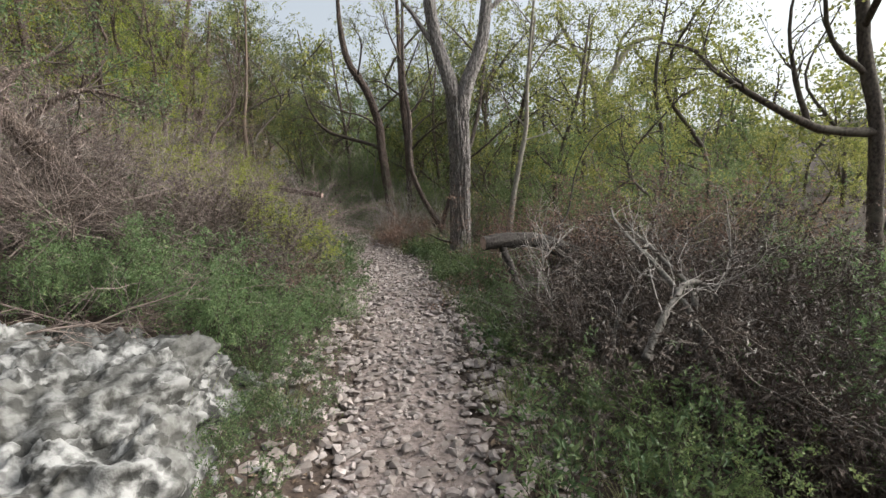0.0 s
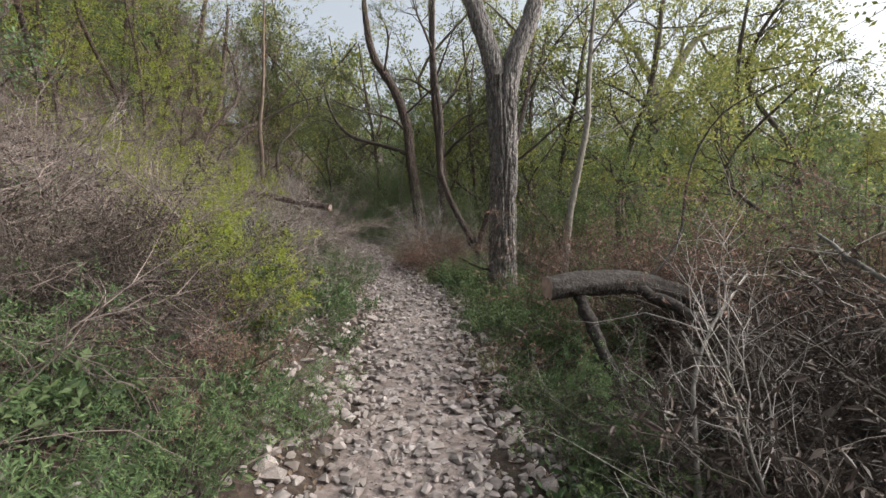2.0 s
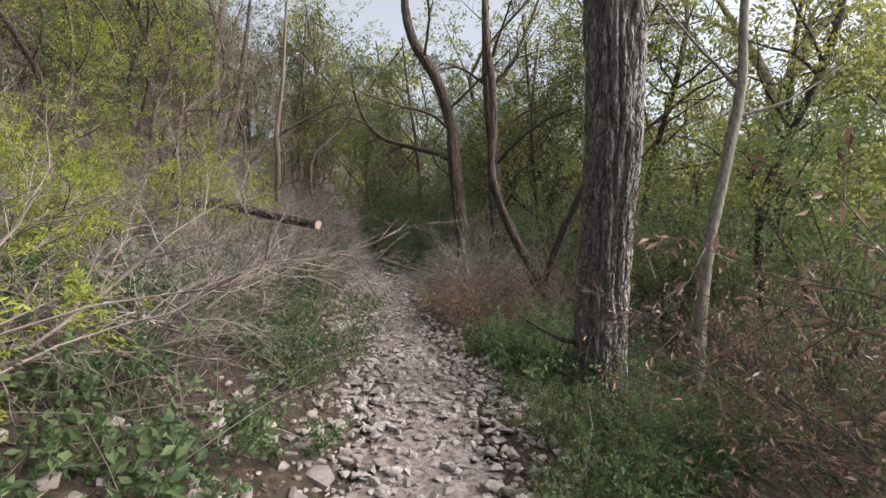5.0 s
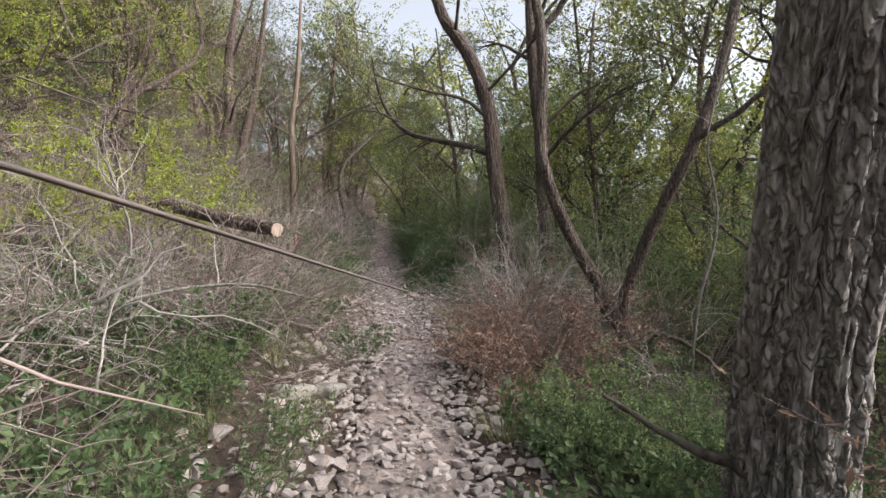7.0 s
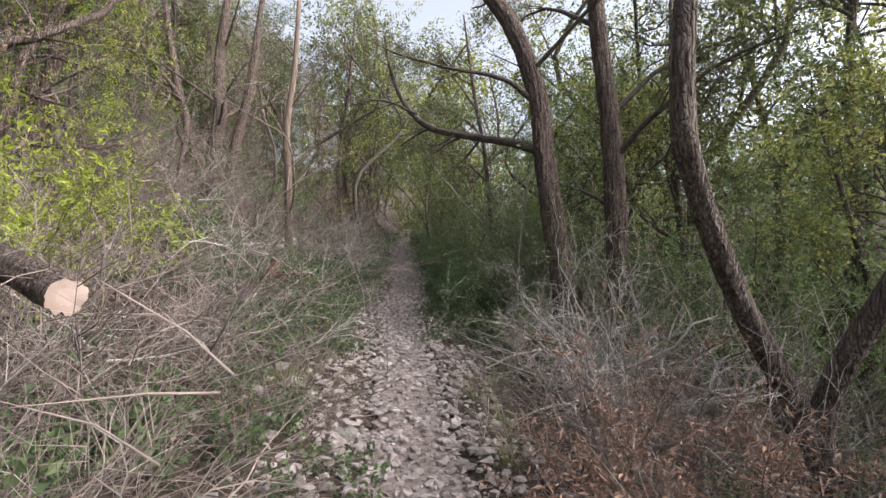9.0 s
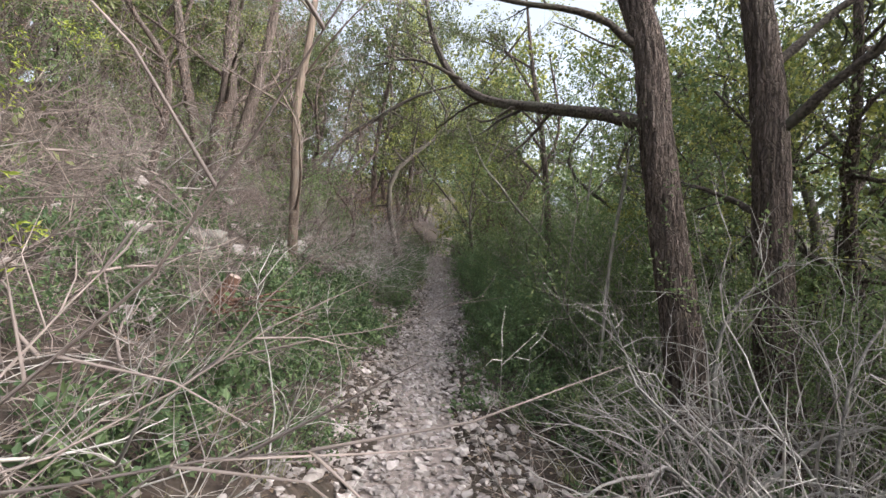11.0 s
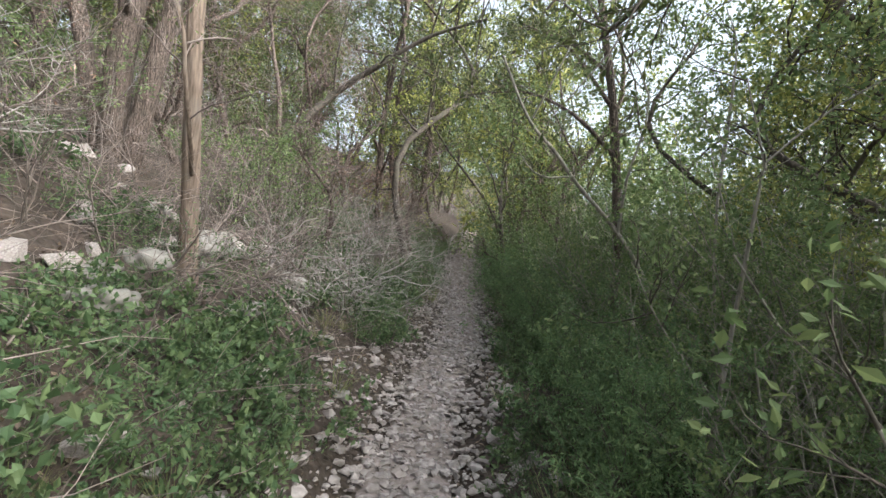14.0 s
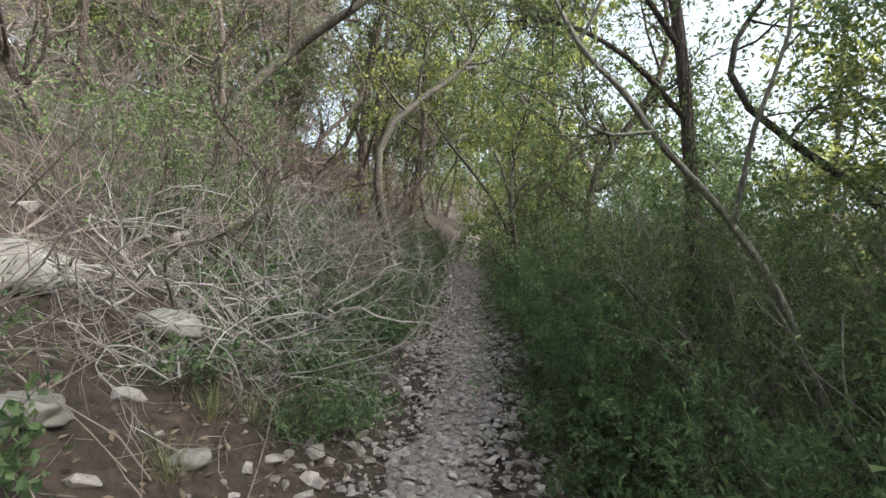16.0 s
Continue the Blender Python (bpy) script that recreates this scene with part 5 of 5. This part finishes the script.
for x, y, s in ((-0.9, 13.6, 0.8), (-1.4, 14.4, 0.8), (-0.4, 13.2, 0.8), (-8.4, 21.4, 1.1), (-9.0, 22.8, 1.2), (-9.8, 24.0, 1.3), (-10.2, 25.5, 1.3)):
    put(B_DEAD[int(rng.integers(3))], x, y, s)


# ---------------------------------------------------------------- logs and stumps
def cut_log(name, label, pts, radii, mat, forks=()):
    log = empty(name, Matrix.Translation(pts[0]))
    tagged(log, label, "log")
    o3 = np.array(pts[0])
    loc = lambda q: [tuple(np.array(p) - o3) for p in q]
    (vv, f) = rugged_trunk(loc(pts), radii, 90, 30, 16, radii[0] * 0.17, 0, 5)
    trunk_part = part("log_body", [(vv, f)], mat, log)
    ring = vv[:30]
    mid = ring.mean(0)
    inner = mid + (ring - mid) * 0.5
    i = np.arange(30)
    fq = np.stack([i, i + 30, (i + 1) % 30 + 30, (i + 1) % 30], -1)
    part("cut_face", [(np.vstack([ring, inner]), fq), (np.vstack([inner, mid[None]]), np.stack([i, np.full(30, 30), (i + 1) % 30], -1))], M_CUT, trunk_part, "pale sawn end", smooth=False)
    for q, a, b in forks:
        part("branch", tubes(*limb(loc(q), a, b), 8), mat, log)
    return log


cut_log("fallen_log", "grey fallen log with a frayed sawn end over the undergrowth", [(0.5, 5.95, 0.98), (0.85, 6.08, 1.0), (1.25, 6.25, 0.97), (1.7, 6.5, 0.82), (2.4, 6.9, 0.5), (3.0, 7.2, 0.1)], [0.085, 0.095, 0.09, 0.08, 0.06], M_LOG,
        (([(0.75, 6.05, 0.95), (0.82, 5.95, 0.7), (0.95, 5.8, 0.4), (1.1, 5.6, -0.05)], 0.055, 0.04), ([(1.2, 6.2, 0.95), (1.5, 6.05, 0.8), (1.9, 5.8, 0.45), (2.3, 5.6, 0.0)], 0.05, 0.03), ([(1.35, 6.3, 1.0), (1.7, 6.6, 1.3), (1.9, 6.9, 1.9), (2.2, 7.0, 2.4), (2.7, 7.1, 2.7)], 0.014, 0.006)))
cut_log("propped_log", "dark sawn log propped on the brushy bank", [(-2.72, 11.06, 1.74), (-3.4, 11.25, 1.86), (-4.4, 11.4, 2.05), (-5.6, 11.6, 1.95), (-6.6, 11.8, 1.85)], [0.056, 0.06, 0.065, 0.07, 0.075], M_CEDAR,
        (([(-4.3, 11.4, 2.0), (-4.1, 11.1, 1.6), (-4.0, 10.9, 0.9)], 0.03, 0.018),))
STUMP = cut_log("tree_stump", "short leaning reddish cedar stump with a pale sawn top", [(-5.12, 15.08, 1.93), (-5.19, 15.06, 1.78), (-5.3, 15.04, 1.6), (-5.46, 15.0, 1.3)], [0.055, 0.058, 0.08, 0.17], M_REDWOOD,
                [([(-5.2, 15.08, 1.72 - 0.03 * k), (-4.98, 15.18 + 0.03 * k, 1.76 - 0.035 * k), (-4.78 + 0.05 * k, 15.3 + 0.03 * k, 1.83 - 0.07 * k)], 0.02 - 0.003 * k, 0.004) for k in range(5)])
for pts, r0 in (([(1.58, 3.3, -0.1), (1.68, 3.42, 0.3), (1.9, 3.6, 0.69), (1.78, 3.95, 1.0), (1.6, 4.25, 1.26)], 0.034), ([(1.1, 3.4, -0.1), (1.25, 3.55, 0.35), (1.42, 3.72, 0.72), (1.8, 4.0, 1.0)], 0.021), ([(1.95, 3.62, 0.62), (2.2, 3.7, 0.95), (2.3, 3.9, 1.35)], 0.016), ([(0.95, 3.75, -0.05), (0.9, 3.85, 0.5), (0.82, 4.0, 1.0)], 0.013), ([(2.6, 3.4, -0.1), (2.3, 3.9, 0.4), (1.7, 4.6, 0.6)], 0.02), ([(1.22, 2.87, 0.5), (1.45, 3.05, 0.78), (1.75, 3.3, 0.9), (2.2, 3.6, 0.5), (2.5, 3.8, -0.2)], 0.026), ([(1.9, 2.9, -0.1), (1.7, 3.4, 0.75), (1.62, 3.9, 1.05), (1.6, 4.4, 1.25), (1.7, 4.9, 1.4)], 0.026), ([(0.8, 4.0, -0.1), (0.85, 4.3, 0.73), (1.0, 4.5, 1.0), (1.3, 4.8, 1.2)], 0.014),
                ([(-1.3, 15.3, 0.4), (-1.62, 15.6, 1.2), (-1.56, 15.8, 1.8), (-1.2, 16.0, 2.2)], 0.02), ([(-1.5, 14.9, 0.4), (-1.85, 15.5, 1.0), (-2.15, 15.9, 1.45), (-2.3, 16.0, 1.75)], 0.016), ([(-0.9, 15.0, 0.3), (-1.4, 15.4, 0.9), (-1.9, 15.6, 1.2), (-2.1, 15.5, 1.5)], 0.016), ([(-1.1, 14.6, 0.3), (-1.2, 15.0, 1.0), (-1.05, 15.3, 1.6), (-0.8, 15.6, 1.9)], 0.015),
                ([(0.5, 12.6, 0.1), (0.55, 12.5, 1.0), (0.75, 12.6, 1.8), (0.7, 12.7, 2.6), (0.95, 12.8, 3.6)], 0.018), ([(0.7, 13.0, 0.0), (0.3, 12.4, 0.45), (-0.1, 11.9, 0.5)], 0.018), ([(-2.9, 9.9, 0.5), (-3.0, 9.85, 1.1), (-2.85, 9.9, 1.6), (-3.1, 9.95, 2.1)], 0.013), ([(-3.3, 9.3, 0.8), (-3.2, 9.9, 1.2), (-2.7, 10.5, 1.35), (-2.2, 10.9, 1.2)], 0.018)):
    st = empty("dead_branch", Matrix.Translation(pts[0]))
    tagged(st, "bare weathered grey branch leaning in the brush", "branch")
    lp = limb([tuple(np.array(p) - np.array(pts[0])) for p in pts], r0, r0 * 0.3)
    part("branch_wood", tubes(*lp, 8), M_GREYWOOD, st)
    p1, r1 = branch_off(*lp, 16, (0.25, 0.7), 0.9, 0.15, 1.0, 0.22, 6, 0.25, 0.0, 0.003)
    p2, r2 = branch_off(p1, r1, 4, (0.1, 0.3), 0.8, 0.2, 1.0, 0.5, 4, 0.25, 0.0, 0.0016)
    tagged(part("twig_mass", tubes(p1, r1, 4) + tubes(p2, r2, 3), M_GREYTWIG, st), kind="stuff")


pole = empty("dead_pole", Matrix.Translation((-7.9, 28.5, 1.7)))
tagged(pole, "thin dead trunk leaning across the thicket", "branch")
part("pole_wood", tubes(*limb([(0, 0, 0), (-0.5, -0.25, 2.2), (-1.7, -0.8, 3.9), (-2.3, -1.0, 4.8)], 0.045, 0.02), 7), M_BRANCH, pole)


# ---------------------------------------------------------------- rocks
def rock_mesh(name, size, detail, rough, pits, mat, seed):
    bm = bmesh.new()
    bmesh.ops.create_icosphere(bm, subdivisions=detail, radius=1.0)
    for w in bm.verts:
        c = w.co.normalized()
        s = Vector((seed * 3.1, seed * 1.7, seed))
        n = 1 + rough * noise.fractal(c * 1.3 + s, 1.0, 2.0, 3)
        q = c * n
        q = Vector((q.x * size[0], q.y * size[1], max(min(q.z, 0.62 + 0.25 * noise.noise(q * 2 + s)), -0.5) * size[2]))
        big = max(size)
        if pits:
            h = q * (pits / big) * 0.55 + s
            d = noise.voronoi(h)[0]
            e = noise.voronoi(h * 2.3)[0]
            dip = 0.17 * max(0.0, 0.5 - d[0]) + 0.09 * max(0.0, 0.5 - e[0]) - 0.03 * noise.noise(h * 1.5) - 0.02 * noise.noise(h * 5)
            q = q - Vector((c.x * 0.6, c.y * 0.6, max(c.z, 0.3))) * dip * big * 2.0
        w.co = q
    me = bpy.data.meshes.new(name)
    bm.to_mesh(me)
    bm.free()
    me.polygons.foreach_set("use_smooth", np.full(len(me.polygons), detail > 3))
    me.materials.append(mat)
    return me


def boulder(x, y, size, label, turn=0.0, sink=0.3, seed=1.0, pits=7.0, detail=5, mat=M_LIME):
    ob = new("limestone_boulder", rock_mesh("limestone_boulder", size, detail, 0.35, pits, mat, seed))
    ob.matrix_basis = pose(x, y, float(land(x, y)) + size[2] * sink, 0, 0, turn)
    return tagged(ob, label, "rock", "boulders")


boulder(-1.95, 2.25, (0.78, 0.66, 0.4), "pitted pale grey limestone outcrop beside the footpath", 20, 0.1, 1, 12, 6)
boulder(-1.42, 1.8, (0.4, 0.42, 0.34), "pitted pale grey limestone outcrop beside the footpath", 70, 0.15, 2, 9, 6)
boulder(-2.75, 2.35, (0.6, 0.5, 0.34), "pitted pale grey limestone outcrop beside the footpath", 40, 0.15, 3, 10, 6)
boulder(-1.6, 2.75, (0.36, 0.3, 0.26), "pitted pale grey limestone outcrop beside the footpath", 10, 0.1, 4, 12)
for x, y, s, k in ((-7.85, 18.75, 0.42, 7), (-7.3, 17.75, 0.26, 31), (-6.75, 18.5, 0.17, 32), (-5.75, 18.45, 0.09, 33), (-3.5, 16.6, 0.12, 34), (-5.15, 16.3, 0.1, 35), (-5.25, 15.75, 0.12, 36), (-5.05, 15.4, 0.12, 37), (-6.4, 19.0, 0.1, 38), (-8.3, 18.4, 0.26, 8), (-7.4, 19.5, 0.24, 9), (-6.3, 15.6, 0.26, 10), (-6.9, 16.2, 0.3, 11), (-7.2, 15.5, 0.28, 12), (-6.0, 14.9, 0.2, 13), (-6.5, 17.0, 0.24, 14), (-3.75, 10.5, 0.17, 15), (-4.3, 9.7, 0.22, 16), (-4.6, 10.2, 0.2, 17), (-2.25, 10.95, 0.14, 18), (-2.3, 10.6, 0.15, 19), (-3.0, 13.1, 0.13, 20), (-6.6, 18.2, 0.2, 21), (-6.9, 17.2, 0.22, 22)):
    boulder(x, y, (s, s * 0.75, s * 0.55), "weathered limestone rock on the bank" if s > 0.18 else "pale limestone rock at the edge of the footpath", k * 40, 0.12, k, 1.6, 4, M_BANKROCK)


def chip_mesh(seed, mat):
    """A chunky stone of a few facets."""
    r = np.random.default_rng(seed)
    bm = bmesh.new()
    pts = unit(r.normal(0, 1, (13, 3))) * r.uniform(0.75, 1.1, (13, 1)) * (1, 0.78, 0.55)
    for p in pts:
        bm.verts.new(p)
    bmesh.ops.convex_hull(bm, input=bm.verts)
    for w in [w for w in bm.verts if not w.link_faces]:
        bm.verts.remove(w)
    bmesh.ops.triangulate(bm, faces=bm.faces)
    me = bpy.data.meshes.new("stone")
    bm.to_mesh(me)
    bm.free()
    me.materials.append(mat)
    return me


chips = [chip_mesh(s, M_STONE) for s in range(14)]
# loose stones along the edges of the trail, each a thing
for n in range(210):
    y = rng.uniform(2, 24)
    off = rng.choice([-1, 1]) * (0.5 + abs(rng.normal(0, 0.45)))
    if off > 0:
        off = min(off, 1.0)
    x = beside(y, off)
    s = 0.035 + 0.075 * rng.uniform() ** 1.6
    st = new("rock", chips[n % 14])
    st.matrix_basis = pose(x, y, float(land(x, y)) + s * 0.2, rng.uniform(-20, 20), rng.uniform(-20, 20), rng.uniform(0, 360)) @ Matrix.Diagonal((s, s, s, 1))
    tagged(st, "loose pale limestone rock beside the footpath", "rock", "loose rocks")


for n in range(90):
    y = rng.uniform(8.5, 21)
    off = -rng.uniform(0.8, 4.2)
    x = beside(y, off)
    s = rng.uniform(0.05, 0.13) if y < 13 else rng.uniform(0.07, 0.2)
    st = new("rock", chips[n % 14])
    st.matrix_basis = pose(x, y, float(land(x, y)) + s * 0.15, rng.uniform(-20, 20), rng.uniform(-20, 20), rng.uniform(0, 360)) @ Matrix.Diagonal((s, s, s, 1))
    tagged(st, "pale limestone rock lying on the bank", "rock", "loose rocks")
# ---------------------------------------------------------------- litter
def scatter(n, y0, y1, spread):
    y = rng.uniform(y0, y1, n)
    off = rng.normal(0, spread, n)
    x = trail_x(y) + off
    return x, y, off


x, y, off = scatter(60000, 0.5, 26, 3.2)
keep = (np.abs(off) > 0.45) | (rng.uniform(0, 1, len(x)) < 0.12)
x, y = x[keep], y[keep]
p = np.stack([x, y, land(x, y) + 0.008], -1)
d = rng.normal(0, 1, p.shape) * (1, 1, 0.15)
ob = part("leaf_litter", [leaf_quads(p, d, 0.045, 0.5, 0.0, 3.0)], M_LITTER, smooth=False)
tagged(ob, "fallen brown leaves scattered over the woodland soil", "leaf litter", kind="stuff")
x, y, off = scatter(6500, 2.6, 26, 3.0)
keep = (off < -0.75) & ((y > 3.6) | (off < -3)) | (off > 0.8) & (rng.uniform(0, 1, len(x)) < 0.35)
x, y = x[keep], y[keep]
s = np.stack([x, y, land(x, y) + 0.012], -1)
d = rng.normal(0, 1, s.shape) * (1, 1, 0.18)
d[:, 2] += rng.uniform(0.05, 0.9, len(s)) ** 1.5
pp, rr = shoots(s, d, rng.uniform(0.2, 1.0, len(s)), rng.uniform(0.002, 0.006, len(s)), 5, 0.22, -0.06)
ob = part("twig_litter", tubes(pp, rr, 3), M_DEADTWIG)
tagged(ob, "thin dead twigs strewn over the ground", "twigs", kind="stuff")
# gravel on the trail, joined, and the larger stones as parts of it
chip_v = []
for me in chips:
    c = np.zeros(len(me.vertices) * 3)
    me.vertices.foreach_get("co", c)
    f = np.zeros(len(me.polygons) * 3, int)
    me.polygons.foreach_get("vertices", f)
    chip_v.append((c.reshape(-1, 3), f.reshape(-1, 3)))


def stones_at(x, y, z, size):
    out = []
    kind = rng.integers(0, 14, len(x))
    for k in range(14):
        i = np.flatnonzero(kind == k)
        c, f = chip_v[k]
        a = rng.uniform(0, 6.28, len(i))
        q = c[None] * size[i][:, None, None]
        ca, sa = np.cos(a)[:, None], np.sin(a)[:, None]
        q = np.stack([q[:, :, 0] * ca - q[:, :, 1] * sa + x[i][:, None], q[:, :, 0] * sa + q[:, :, 1] * ca + y[i][:, None], q[:, :, 2] + z[i][:, None]], -1)
        out.append((q.reshape(-1, 3), (f[None] + np.arange(len(i))[:, None, None] * len(c)).reshape(-1, 3)))
    return out


n = 21000
y = rng.uniform(1.0, 30, n)
wide = np.interp(y, [7, 12, 18], [1.0, 0.85, 0.75])
off = np.clip(rng.normal(-0.03, 0.5, n), -1.4, 1.0) * wide
x = trail_x(y) + off / 0.92
size = 0.010 + 0.05 * rng.uniform(0, 1, n) ** 2.8 + 0.055 * rng.uniform(0, 1, n) * np.clip(np.abs(off) - 0.22, 0, 0.4)
gravel = part("gravel", stones_at(x, y, land(x, y) + np.where(np.abs(off) < 0.45, 0.028, 0.0) + size * 0.25, size), M_STONE, trail, smooth=False)
tagged(gravel, "small pale limestone gravel", kind="stuff")
x, y = rng.uniform(-3.0, -0.9, 260), rng.uniform(1.4, 3.4, 260)
size = rng.uniform(0.025, 0.1, 260)
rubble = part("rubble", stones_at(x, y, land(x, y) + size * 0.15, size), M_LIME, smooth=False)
tagged(rubble, "broken grey limestone rubble round the outcrop", "rubble", kind="stuff")
for n in range(300):
    y = rng.uniform(1.8, 22)
    off = rng.choice([-1, 1]) * abs(rng.normal(0.4, 0.14)) if n % 3 else rng.uniform(-0.35, 0.35)
    x = beside(y, off)
    s = 0.03 + 0.06 * rng.uniform() ** 1.4
    st = new("stone", chips[n % 14])
    st.parent = trail
    st.matrix_basis = pose(x, y, float(land(x, y)) + 0.02 + s * 0.1, rng.uniform(-12, 12), rng.uniform(-12, 12), rng.uniform(0, 360)) @ Matrix.Diagonal((s, s, s, 1))

# hidden originals that found no place are removed
for kind in T_OAK + T_CED + T_LOW + T_DEAD + F_OAK + F_CED + F_LOW + S_BACK + S_BUSH + S_LOWB + S_JUN + H_HERB + H_FINE + B_DARK + S_FEATH + D_DEAD + D_CED + D_OAK + D_JUN + B_PINK + B_WIRE + H_LUSH + B_TALL + B_DEAD + B_GREY + B_BROWN + G_TUFT:
    if kind not in used:
        for o4 in [*kind.children_recursive, kind]:
            bpy.data.objects.remove(o4)
